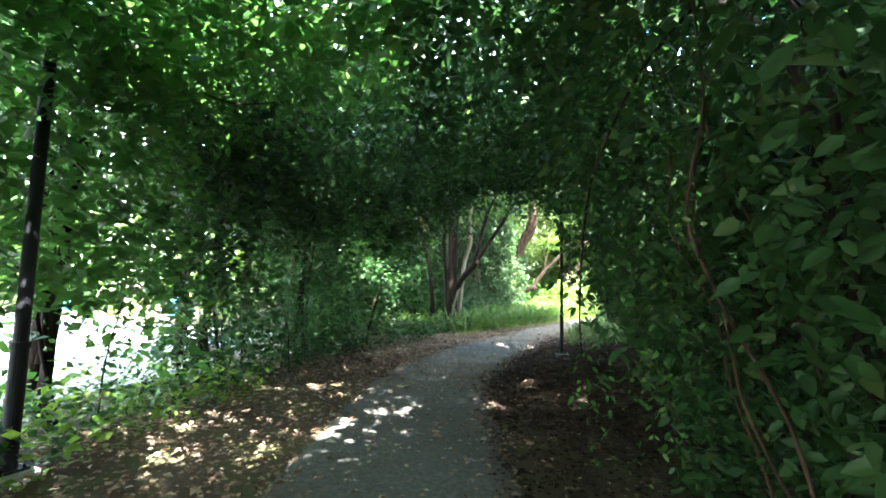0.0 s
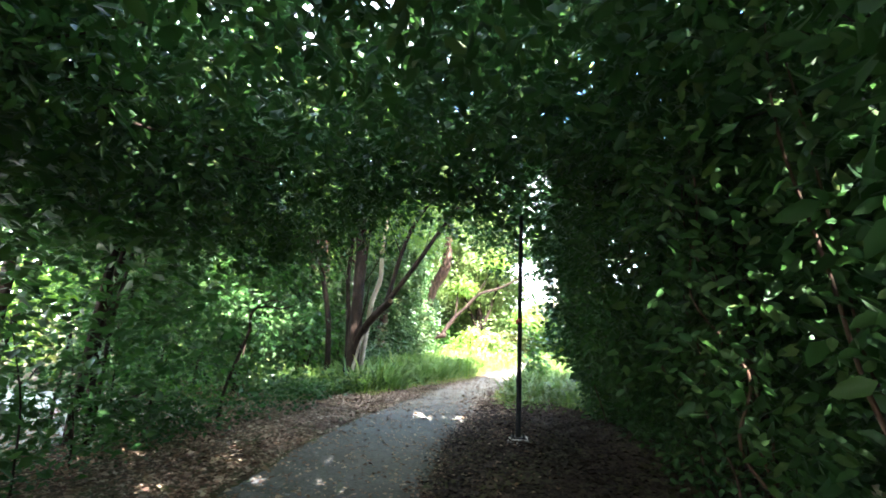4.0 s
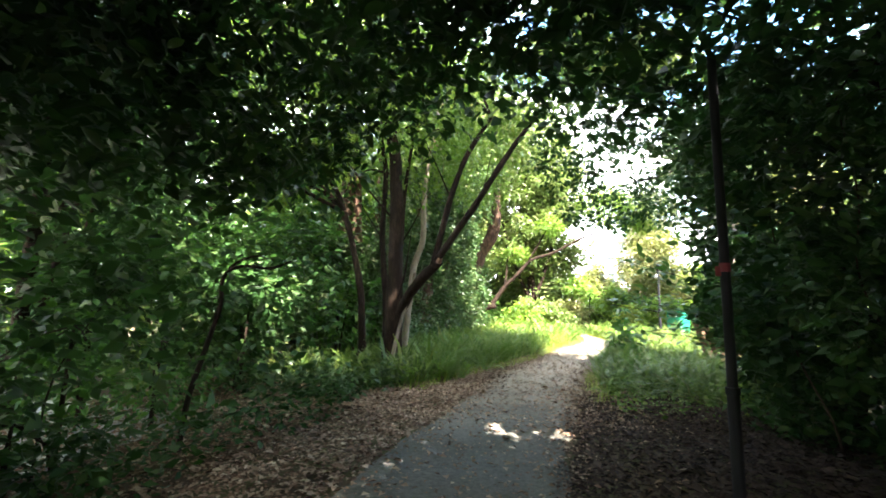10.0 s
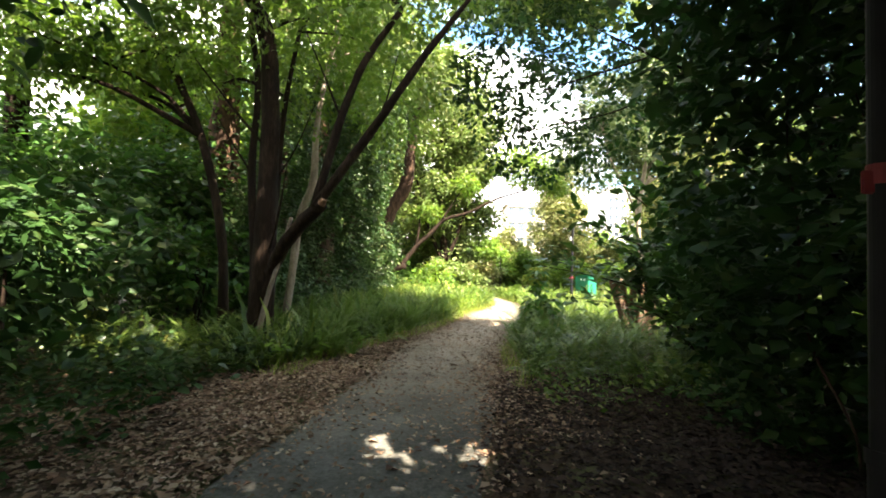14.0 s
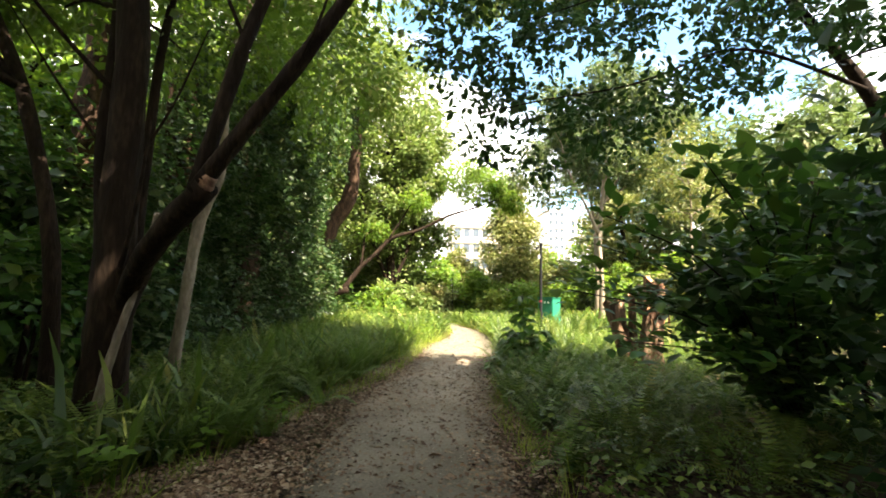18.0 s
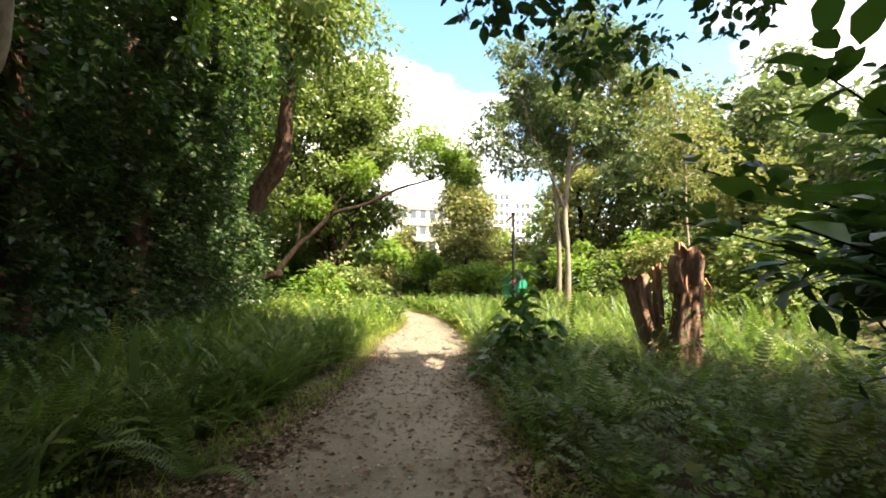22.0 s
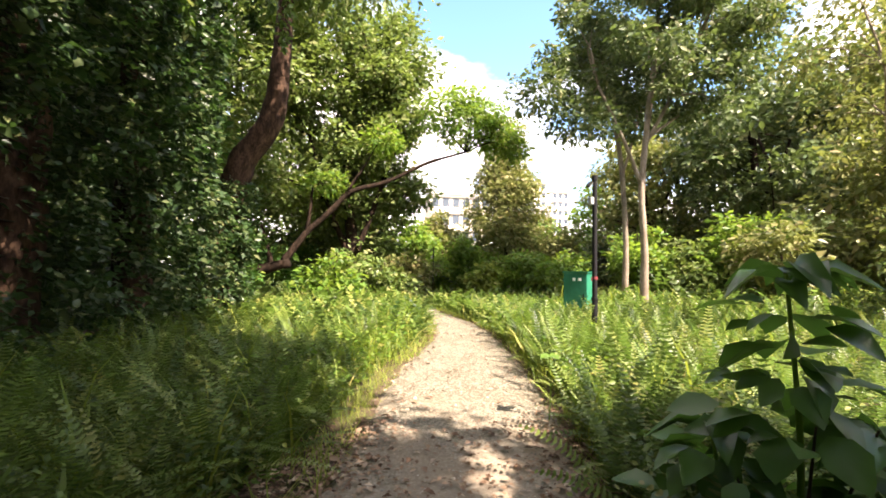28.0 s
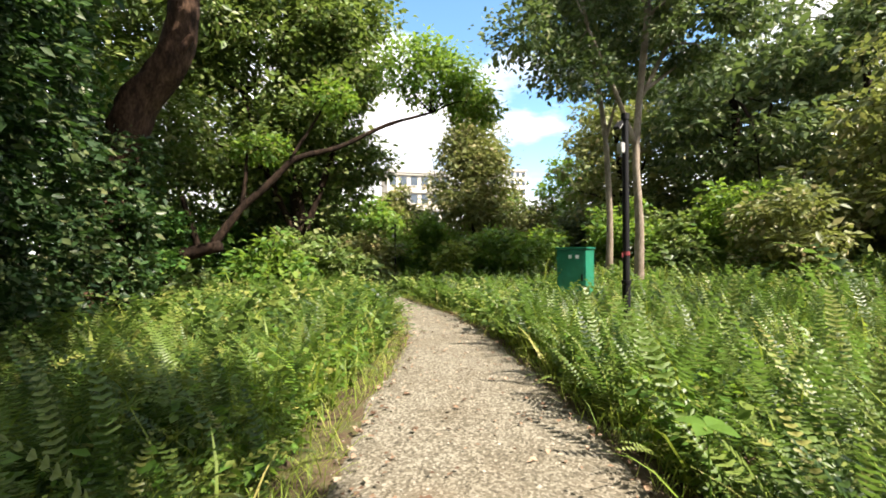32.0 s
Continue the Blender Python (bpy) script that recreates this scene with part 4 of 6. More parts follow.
tree("thicket_shrub", (3.1, 15.7, 0), "dense dark shrub with large oval leaves in shade",
     [[((3.1, 15.7, -0.05), 0.05), ((2.9, 15.6, 1.4), 0.04), ((2.5, 15.5, 2.6), 0.02)], [((3.1, 15.7, 0.1), 0.035), ((2.3, 15.5, 1.2), 0.02), ((1.7, 15.3, 1.7), 0.012)], [((3.1, 15.7, 0.1), 0.035), ((3.4, 16.2, 1.5), 0.02), ((3.5, 16.4, 2.6), 0.012)]],
     lumps(rng, (2.3, 15.6, 1.8), (1.35, 0.9, 1.45), 34, 0.5), 2900, M_TUNNEL, 0.18, M_BARK, broad=True, seed=73, twigs=12, category="shrub", up=0.8)


# ---- tree whose boughs hang over the clearing's edge ----
rng = np.random.default_rng(81)
bough = []
for bx in np.arange(-2.2, 4.7, 0.34):
    foot = float(np.interp(bx, [-2.2, -1.8, -1.4, -0.5, 0.5, 1.1, 2.3, 4.6], [4.8, 4.1, 3.4, 3.3, 3.65, 4.1, 4.8, 5.4]))
    for bz in np.arange(foot, 7.0, 0.42):
        if rng.uniform() < (0.80 if bz < foot + 0.9 else 0.62):
            r = rng.uniform(0.22, 0.40)
            bough.append(((bx + rng.normal(0, 0.12), 16.8 + rng.normal(0, 0.45), bz + 0.25 + rng.normal(0, 0.1)), (r * 1.25, r * 1.1, r * 0.8)))
tree("overhanging_tree", (6.0, 17.0, 0), "tall tree with small dark leaves on boughs over the path",
     [[((6.0, 17.0, -0.1), 0.17), ((5.8, 17.0, 2.5), 0.13), ((5.0, 16.9, 4.9), 0.10), ((3.6, 17.0, 6.6), 0.06)], [((4.9, 16.9, 5.0), 0.035), ((2.4, 16.6, 5.5), 0.022), ((0.7, 16.5, 4.6), 0.016), ((-0.7, 16.5, 4.3), 0.012), ((-1.7, 16.5, 4.0), 0.006)]],
     bough, 11000, M_TUNNEL, 0.10, M_BARK, seed=81, twigs=0, shell=0.1, up=0.45, broad=True)
t = thing("hanging_branch", (0.35, 2.9, 0), "leafy branch hanging from the hedge over the path edge", "branch")
limb("stem", [(0.55, 2.9, 3.3), (0.2, 2.85, 2.9), (-0.12, 2.8, 2.2), (-0.18, 2.8, 1.3), (-0.1, 2.8, 0.75)], [0.012, 0.010, 0.008, 0.006, 0.003], M_BARK, t, 5)
rng = np.random.default_rng(83)
p, d = in_clumps(rng, [((-0.14, 2.8, 1.9), (0.14, 0.2, 0.7)), ((-0.1, 2.8, 1.1), (0.12, 0.2, 0.5)), ((0.15, 2.9, 2.8), (0.3, 0.3, 0.3)), ((0.3, 2.9, 1.5), (0.3, 0.4, 1.2))], 620, 0.1)
v, f = leaf_arrays(rng, p, 0.045, None, 0.5, 0.8, False, 0.2, True)
foliage("leaves", v, f, M_BROAD, t)

# added crowns, mostly out of view, that block sun and sky over the path
rng = np.random.default_rng(84)
for k, (x, y, cx, cy, cz, rx, ry) in enumerate([(5.4, 7.6, 2.0, 7.4, 9.6, 3.6, 2.6), (6.2, 11.4, 2.4, 11.2, 10.4, 3.8, 2.2), (6.4, -5.0, 4.3, -3.4, 8.4, 3.4, 3.2), (-12.0, 17.6, -9.6, 16.4, 9.6, 3.4, 3.4)]):
    tree("canopy_tree", (x, y, 0), "tall tree, mostly out of view, added to close shade over the path",
         [[((x, y, -0.1), 0.26), ((x - 0.2, y, 3.5), 0.21), ((0.6 * x + 0.4 * cx, cy, 7.0), 0.15), ((cx, cy, cz), 0.07)]],
         lumps(rng, (cx, cy, cz), (rx, ry, 1.6), 46, 0.85), 9800, M_CROWN, 0.22, M_BARK, "tall shade trees over the path", seed=170 + k, twigs=10)

# unseen tall trees added on the sunny side, whose crowns keep the path in shade as far as the clearing
rng = np.random.default_rng(85)
SHADE_X = np.array([-4.4, -3.0, -1.0, 0.3, 1.0, 3.0, 5.0, 6.0])
SHADE_Y = np.array([22.4, 22.2, 21.4, 20.6, 19.4, 18.9, 18.0, 16.0])
for k, (x, y, x0, x1, y0, y1, count) in enumerate([(8.0, 2.2, -4.4, 6.0, 6.4, 10.6, 70), (8.6, 6.4, -4.4, 6.0, 13.0, 17.0, 90), (9.0, 10.8, -4.4, 5.0, 17.0, 23.0, 125), (4.6, 9.4, -7.8, -5.4, 19.0, 29.0, 100), (6.6, 0.4, -9.6, -4.4, 6.4, 12.6, 115), (9.4, -3.6, -1.3, 2.4, 0.0, 6.0, 62), (3.1, 7.3, -11.0, -7.4, 16.6, 19.0, 13)]):
    crown = []
    while len(crown) < count:
        gx, gy, h = rng.uniform(x0, x1), rng.uniform(y0, y1), rng.uniform(10.6, 13.4)
        if gx < -5 or gy < np.interp(gx, SHADE_X, SHADE_Y):
            # clump set up the sun's way from the ground it has to shade
            q = Vector((gx, gy, 0)) + SUN_TO * (h / SUN_TO.z)
            crown.append((tuple(q), (rng.uniform(0.7, 1.1), rng.uniform(0.7, 1.1), rng.uniform(0.4, 0.7))))
    tree("shade_tree", (x, y, 0), "unseen tall tree placed to shade the path from the sunny side",
         [[((x, y, -0.1), 0.30), ((x - 0.2, y, 4.0), 0.25), ((x - 0.6, y - 0.2, 8.5), 0.18), ((x - 1.6, y - 0.5, 11.6), 0.09)]],
         crown, 75 * count, M_CROWN, 0.30, M_BARK, "tall shade trees over the path", seed=240 + k, twigs=12)


# ---- ivy wall ----
def ivy_wall():
    rng = np.random.default_rng(91)
    posts = [(-8.6, 19.6, 0.42), (-8.5, 22.6, 0.5), (-7.7, 25.6, 0.45), (-7.3, 28.4, 0.42), (-6.45, 30.9, 0.5)]
    n = 110000
    y = rng.uniform(18.3, 32.2, n)
    z = 11.0 * rng.uniform(0, 1, n) ** 0.85
    face = np.interp(y, [18, 22, 26, 31, 32.3], [-6.6, -6.2, -6.0, -5.95, -6.2])
    # clad columns stand out, with deep bays between them that close towards the top
    column = 0.5 + 0.5 * np.cos(2 * np.pi * (y + 0.35 * np.sin(0.7 * z) - 18.9) / 1.75 + 0.8 * np.sin(0.9 * y))
    bay = 1.25 * (1 - column) ** 1.5 * np.interp(z, [0, 0.7, 3.4, 6.0], [0.35, 1.0, 1.0, 0.3]) * np.interp(y, [18, 26.5, 29], [1.0, 1.0, 0.45])
    hollow = np.exp(-((z - 2.3) / 1.5) ** 2) * np.clip(1.2 - 0.17 * np.abs(y - 22.0), 0, 1) * 1.3
    tier = 0.20 * np.sin(4.6 * z + 1.9 * np.sin(1.3 * y) + 1.1 * y) + 0.16 * np.sin(8.3 * z - 3.7 * y)
    clump = 0.26 * np.tanh(2.5 * (np.sin(3.7 * y + 1.9 * z) * np.sin(2.9 * z - 1.1 * y + 0.7) + 0.35 * np.sin(7.3 * y) * np.sin(6.1 * z + y)))
    depth = rng.exponential(0.20, n).clip(0, 1.0)
    x = face - bay - hollow + tier + clump - depth + 0.06 * rng.normal(0, 1, n) + 0.05 * z
    z2 = z + 0.12 * rng.normal(0, 1, n)
    keep = (z2 > 0.05) & ~((y < 21.5) & (z2 > 3.4) & (rng.uniform(0, 1, n) < 0.6)) & ~((y > 30.2) & (z2 > 3.8) & (x > -6.4)) & ~((y > 26) & (z2 > 3.3) & (x > -2.1 - 0.369 * (y - 19))) & (rng.uniform(0, 1, n) < np.where(z2 > 7, 0.75, 1.0) * (0.55 + 0.45 * column))
    p = np.stack([x, y, z2], 1)[keep]
    m = 26000
    rear = np.stack([-8.2 - rng.exponential(0.4, m), rng.uniform(17.8, 32.0, m), 9.5 * rng.uniform(0.005, 1, m)], 1)
    rear = rear[(rear[:, 1] > 22) | (rear[:, 2] < 3.6)]
    p = np.vstack([p, rear])
    owner = np.abs(p[:, 1:2] + 0.5 * rng.normal(0, 1, (len(p), 1)) - np.array([q[1] for q in posts])[None]).argmin(1)
    for k, (bx, by, r) in enumerate(posts):
        t = thing("ivy_clad_tree", (bx, by, 0), "old tree trunk smothered in dark green ivy", "tree", "ivy-clad trees by the path")
        top = [(bx, by, -0.1), (bx + 0.1, by, 3.0), (bx - 0.1, by + 0.2, 6.5), (bx + 0.1, by + 0.1, 11.0)]
        if k == 4:
            top = [(bx, by, -0.1), (-6.35, 31.1, 2.2), (-6.16, 31.2, 3.72)]
        limb("trunk", top, [r * 1.15, r, r * 0.8, r * 0.6][: len(top)], M_RED, t, 12, seed=k, rough=0.09)
        if k == 4:
            limb("leaning_stem", [(-6.25, 31.2, 3.0), (-6.14, 31.2, 3.7), (-5.84, 31.2, 4.75), (-5.12, 31.2, 5.7), (-4.95, 31.2, 7.1), (-4.87, 31.2, 9.3), (-4.6, 31.6, 12.5)], [0.42, 0.41, 0.38, 0.33, 0.28, 0.24, 0.17], M_RED, t, 12, "bare curved reddish-brown stem", seed=9, rough=0.05)
            limb("broken_branch", [(-5.5, 31.1, 5.4), (-5.0, 31.0, 5.75), (-4.75, 31.0, 6.15)], [0.13, 0.10, 0.06], M_RED, t, 8, seed=5, rough=0.12)
        q = p[owner == k]
        if k == 4:
            a, zz = rng.uniform(0, 6.28, 4200), rng.uniform(0.1, 3.9, 4200)
            rr = 0.5 + rng.exponential(0.13, 4200)
            q = np.vstack([q, np.stack([-6.4 + 0.06 * zz + rr * np.cos(a), 31.0 + rr * np.sin(a), zz], 1)])
        out = np.tile(np.array([[0.85, 0.0, 0.25]]), (len(q), 1)) + rng.normal(0, 0.35, (len(q), 3))
        v, f = leaf_arrays(rng, q, np.where(q[:, 0] < -8.1, 0.24, 0.135), out, 0.5, 0.6)
        foliage("ivy", v, f, M_IVY, t)


def leaf_curtain():
    """Leafy strands hanging from the crowns before the ivy wall."""
    rng = np.random.default_rng(92)
    for k in range(46):
        y = rng.uniform(19.5, 29.5)
        x = float(np.interp(y, [19, 26, 29.5], [-5.9, -5.3, -4.9])) + rng.uniform(-0.5, 0.9) * (1 if y > 25 else 0.5)
        top, low = rng.uniform(8.4, 10.0), rng.uniform(5.6, 7.2) + (0.5 if y > 26 else -0.5)
        t = thing("hanging_strand", (x, y, low), "leafy green strand hanging before the ivy-clad trunks", "vine", "strands before the ivy")
        line = [(x + rng.normal(0, 0.12), y + rng.normal(0, 0.12), h) for h in np.linspace(top, low, 5)]
        limb("stem", line, [0.012, 0.010, 0.008, 0.006, 0.003], M_BARK, t, 5, seed=k)
        n = int(75 * (top - low))
        h = rng.uniform(low, top, n)
        r = 0.06 + 0.28 * ((h - low) / (top - low)) ** 0.6
        a = rng.uniform(0, 6.28, n)
        q = np.stack([np.interp(h, np.linspace(low, top, 5), [p[0] for p in line[::-1]]) + r * np.cos(a) * rng.uniform(0, 1, n), np.interp(h, np.linspace(low, top, 5), [p[1] for p in line[::-1]]) + r * np.sin(a) * rng.uniform(0, 1, n), h], 1)
        v, f = leaf_arrays(rng, q, 0.13, None, 0.35, 0.9)
        foliage("leaves", v, f, M_SHADE if k % 3 else M_IVY, t)


ivy_wall()
leaf_curtain()
rng = np.random.default_rng(95)
# treetops over the ivy, plus unseen clumps added to shade verge and stem
crown = lumps(rng, (-2.7, 19.5, 12.4), (3.0, 7.0, 1.2), 3, 0.85) + lumps(rng, (0.4, 10.0, 12.4), (2.4, 3.0, 1.0), 14, 0.85) + lumps(rng, (-5.0, 31.5, 12.2), (3.2, 3.4, 1.8), 14, 1.4) + lumps(rng, (0.0, 18.3, 8.1), (1.9, 1.6, 0.8), 17, 0.65) + lumps(rng, (-1.3, 26.0, 13.0), (1.7, 1.7, 0.7), 14, 0.8) + lumps(rng, (-5.2, 22.5, 8.4), (1.6, 3.4, 0.9), 5, 0.7) + lumps(rng, (-6.2, 25.0, 11.0), (2.2, 4.2, 1.6), 8, 1.4)
p, d = in_clumps(rng, crown, 30000, 0.4)
v, f = leaf_arrays(rng, p, 0.22, d, 0.6, 0.4)
canopy = foliage("treetop_canopy", v, f, M_CROWN, None)
tagged(canopy, "high leafy canopy above the ivy-clad trunks, with unseen clumps added for shade", "canopy", kind="stuff")


# ---- trees round the clearing ----
rng = np.random.default_rng(101)
tree("spreading_tree", (-3.4, 40.5, 0), "large spreading tree with dense green crown and dark limbs",
     [[((-3.4, 40.5, -0.1), 0.34), ((-3.2, 40.4, 2.5), 0.28), ((-3.6, 40.5, 6.0), 0.24), ((-3.8, 40.3, 10.0), 0.16)], [((-3.2, 40.4, 2.0), 0.18), ((-2.2, 40.2, 4.6), 0.14), ((-1.2, 40.4, 8.0), 0.10)], [((-3.4, 40.4, 2.2), 0.16), ((-4.6, 40.0, 5.0), 0.12), ((-5.4, 39.8, 8.0), 0.08)]],
     lumps(rng, (-4.4, 40.6, 10.0), (4.4, 2.6, 6.6), 90, 0.85) + lumps(rng, (-1.2, 41.0, 11.4), (1.6, 1.6, 5.2), 34, 0.85) + lumps(rng, (-0.9, 41.2, 6.0), (1.1, 1.2, 2.4), 14, 0.7) + lumps(rng, (-8.5, 38.8, 9.5), (2.8, 2.4, 6.0), 34, 1.1) + lumps(rng, (-3.4, 41.6, 4.6), (3.0, 1.4, 3.2), 30, 0.85) + lumps(rng, (-7.4, 40.5, 4.0), (2.0, 1.5, 3.0), 16, 0.9) + lumps(rng, (-6.4, 38.6, 13.0), (2.6, 1.8, 4.0), 24, 0.9) + lumps(rng, (-2.2, 40.2, 8.6), (1.9, 1.0, 3.4), 28, 0.75),
     78000, M_CROWN, 0.235, M_BARK, seed=101, twigs=30)
rng = np.random.default_rng(102)
tree("broken_tree", (-7.6, 38.0, 0), "half-fallen tree with a sawn log and long reaching branch",
     [[((-7.9, 38.0, 0.0), 0.30), ((-7.4, 38.0, 1.30), 0.27), ((-6.6, 38.0, 1.55), 0.25), ((-5.75, 38.0, 1.75), 0.24)],
      [((-6.1, 38.0, 1.7), 0.17), ((-5.1, 38.0, 3.15), 0.15), ((-4.12, 38.0, 4.04), 0.14), ((-3.31, 38.0, 5.05), 0.11), ((-1.62, 38.0, 5.49), 0.085), ((0.15, 38.0, 6.52), 0.075), ((2.02, 38.0, 7.13), 0.05)],
      [((-6.51, 38.0, 1.6), 0.14), ((-6.8, 38.0, 2.6), 0.11), ((-7.07, 38.0, 3.5), 0.07)],
      [((-5.1, 38.0, 3.1), 0.09), ((-4.95, 38.0, 4.2), 0.07), ((-4.91, 38.0, 5.1), 0.05)],
      [((-3.4, 38.0, 5.0), 0.07), ((-2.6, 38.0, 6.3), 0.05), ((-2.0, 38.0, 7.4), 0.03)]],
     [((2.2, 38.0, 8.4), (1.3, 1.1, 1.0)), ((0.9, 38.0, 9.0), (0.9, 0.9, 1.0)), ((3.5, 38.0, 8.0), (1.0, 0.9, 0.8)), ((2.0, 38.0, 9.6), (0.8, 0.8, 0.6)), ((3.0, 38.1, 9.0), (0.9, 0.9, 0.7)), ((-1.8, 38.0, 7.4), (0.8, 0.7, 0.6)), ((-4.4, 38.4, 5.4), (1.0, 0.7, 0.5)), ((4.3, 38.0, 7.4), (0.7, 0.7, 0.5))],
     8500, M_LIT, 0.17, M_BARK, seed=102, twigs=8)
rng = np.random.default_rng(103)
tree("tall_tree", (7.77, 32.9, 0), "tall pale-trunked tree with airy grey-green crown",
     [[((7.77, 32.9, -0.1), 0.17), ((7.82, 32.9, 2.5), 0.135), ((7.67, 32.9, 4.5), 0.125), ((7.87, 32.9, 6.6), 0.11), ((8.27, 33.0, 9.2), 0.10), ((8.57, 33.0, 12.4), 0.05)], [((7.72, 32.9, 4.8), 0.09), ((6.97, 32.8, 6.4), 0.07), ((5.87, 32.7, 8.4), 0.05)], [((7.87, 32.9, 6.4), 0.09), ((9.07, 33.0, 8.4), 0.07), ((10.27, 33.2, 10.6), 0.04)]],
     lumps(rng, (8.2, 33.0, 10.6), (4.4, 3.2, 4.0), 110, 0.55) + [((3.87, 32.8, 8.0), (1.1, 1.0, 0.8)), ((5.07, 32.6, 7.0), (1.2, 1.0, 0.7)), ((12.27, 33.2, 11.4), (1.3, 1.2, 0.9))],
     34000, M_TALL, 0.175, M_PALE, seed=103, twigs=26, shell=0.2, up=0.5)
tree("tall_tree", (9.2, 36.6, 0), "tall pale-trunked tree behind the lamp post",
     [[((9.2, 36.6, -0.1), 0.16), ((9.3, 36.6, 3.0), 0.13), ((9.1, 36.6, 6.5), 0.11), ((8.6, 36.8, 10.0), 0.08)], [((9.1, 36.6, 6.0), 0.08), ((10.0, 36.8, 8.6), 0.05), ((10.8, 37.0, 11.0), 0.03)]],
     lumps(np.random.default_rng(104), (9.4, 37.0, 11.0), (3.2, 2.6, 3.2), 60, 0.6), 15000, M_TALL, 0.18, M_PALE, seed=104, twigs=16, shell=0.2)
rng = np.random.default_rng(105)
cone = []
for k in range(64):
    z = rng.uniform(0.8, 11.0)
    r = 3.9 * (1 - z / 13.0)
    a = rng.uniform(0, 6.28)
    cone.append(((6.4 + 0.75 * r * math.cos(a), 46 + 0.75 * r * math.sin(a), z), (0.38 * r + 0.4, 0.38 * r + 0.4, 0.7)))
tree("conical_tree", (6.4, 46, 0), "young conical tree with olive brownish-green leaves",
     [[((6.4, 46, -0.1), 0.16), ((6.4, 46, 6.0), 0.10), ((6.4, 46, 11.8), 0.03)]], cone, 34000, M_OLIVE, 0.21, M_BARK, seed=105, twigs=16, shell=0.25)
rng = np.random.default_rng(106)
tree("slim_tree", (6.86, 24.2, 0), "slim pale tree with thin twisting branches and few leaves",
     [[((6.9, 24.2, -0.1), 0.045), ((6.86, 24.2, 2.2), 0.034), ((6.78, 24.2, 3.4), 0.03), ((6.9, 24.3, 4.4), 0.026), ((6.8, 24.2, 5.3), 0.022), ((6.9, 24.8, 7.2), 0.010)]],
     lumps(rng, (7.3, 24.8, 5.6), (1.5, 1.4, 1.5), 12, 0.65), 3600, M_OLIVE, 0.105, M_PALE, seed=106, twigs=12, shell=0.1)
rng = np.random.default_rng(107)
for k, (x, y, h, w, m, s, words) in enumerate([
        (17.5, 38.0, 14.5, 4.2, M_TALL, 0.24, "broad woodland tree with rounded dense green crown"),
        (24.0, 36.5, 17.5, 5.0, M_TALL, 0.27, "broad woodland tree with rounded dense green crown"),
        (31.0, 41.0, 21.0, 5.6, M_TALL, 0.30, "large dark green woodland tree at the clearing edge"),
        (21.5, 27.0, 13.0, 4.2, M_TALL, 0.24, "large dark green woodland tree at the clearing edge"),
        (26.0, 21.0, 15.0, 4.6, M_TALL, 0.25, "broad woodland tree with rounded dense green crown"),
        (14.2, 42.5, 11.5, 3.4, M_OLIVE, 0.22, "olive-leaved woodland tree with light gaps"),
        (15.2, 30.0, 8.2, 2.6, M_OLIVE, 0.19, "olive-leaved woodland tree with light gaps"),
        (40.0, 34.0, 20.0, 6.0, M_TALL, 0.32, "broad woodland tree with rounded dense green crown"),
        (16.5, 51.0, 9.5, 3.2, M_LIT, 0.24, "fresh green tree at the far edge"),
        (-10.5, 33.0, 12.0, 3.6, M_BROAD, 0.22, "dark green woodland tree behind the ivy"),
        (-12.5, 26.0, 11.0, 3.8, M_BROAD, 0.22, "dark green woodland tree behind the ivy"),
        (-14.0, 40.0, 15.0, 4.6, M_BROAD, 0.26, "dark green woodland tree behind the ivy"),
        (13.5, 13.0, 10.0, 3.8, M_CROWN, 0.22, "woodland tree on the sunny side of the thicket"),
        (19.0, 46.0, 15.0, 4.4, M_TALL, 0.27, "broad woodland tree with rounded dense green crown"),
        (27.0, 47.0, 19.0, 5.2, M_TALL, 0.3, "broad woodland tree with rounded dense green crown"),
        (13.0, 57.0, 6.6, 3.6, M_LIT, 0.28, "fresh green tree at the far edge"),
        (-4.5, 56.0, 9.0, 3.8, M_CROWN, 0.28, "fresh green tree at the far edge"),
        (-5.0, 50.0, 13.0, 4.2, M_CROWN, 0.27, "dark green woodland tree behind the bend"),
        (-11.5, 21.5, 9.0, 3.0, M_LIT, 0.2, "dark green woodland tree behind the ivy"),
]):
    tree("woodland_tree", (x, y, 0), words,
         [[((x, y, -0.1), 0.28), ((x + 0.2, y, h * 0.3), 0.22), ((x - 0.2, y + 0.2, h * 0.65), 0.14)], [((x, y, h * 0.25), 0.12), ((x + w * 0.4, y - 0.3, h * 0.6), 0.06)]],
         lumps(rng, (x, y, h * 0.53), (w * 0.95, w * 0.95, h * 0.43), 90, 0.19 * w), int(9000 * (w / 4)), m, s * 1.36, M_BARK, "woodland trees", seed=120 + k, twigs=8)

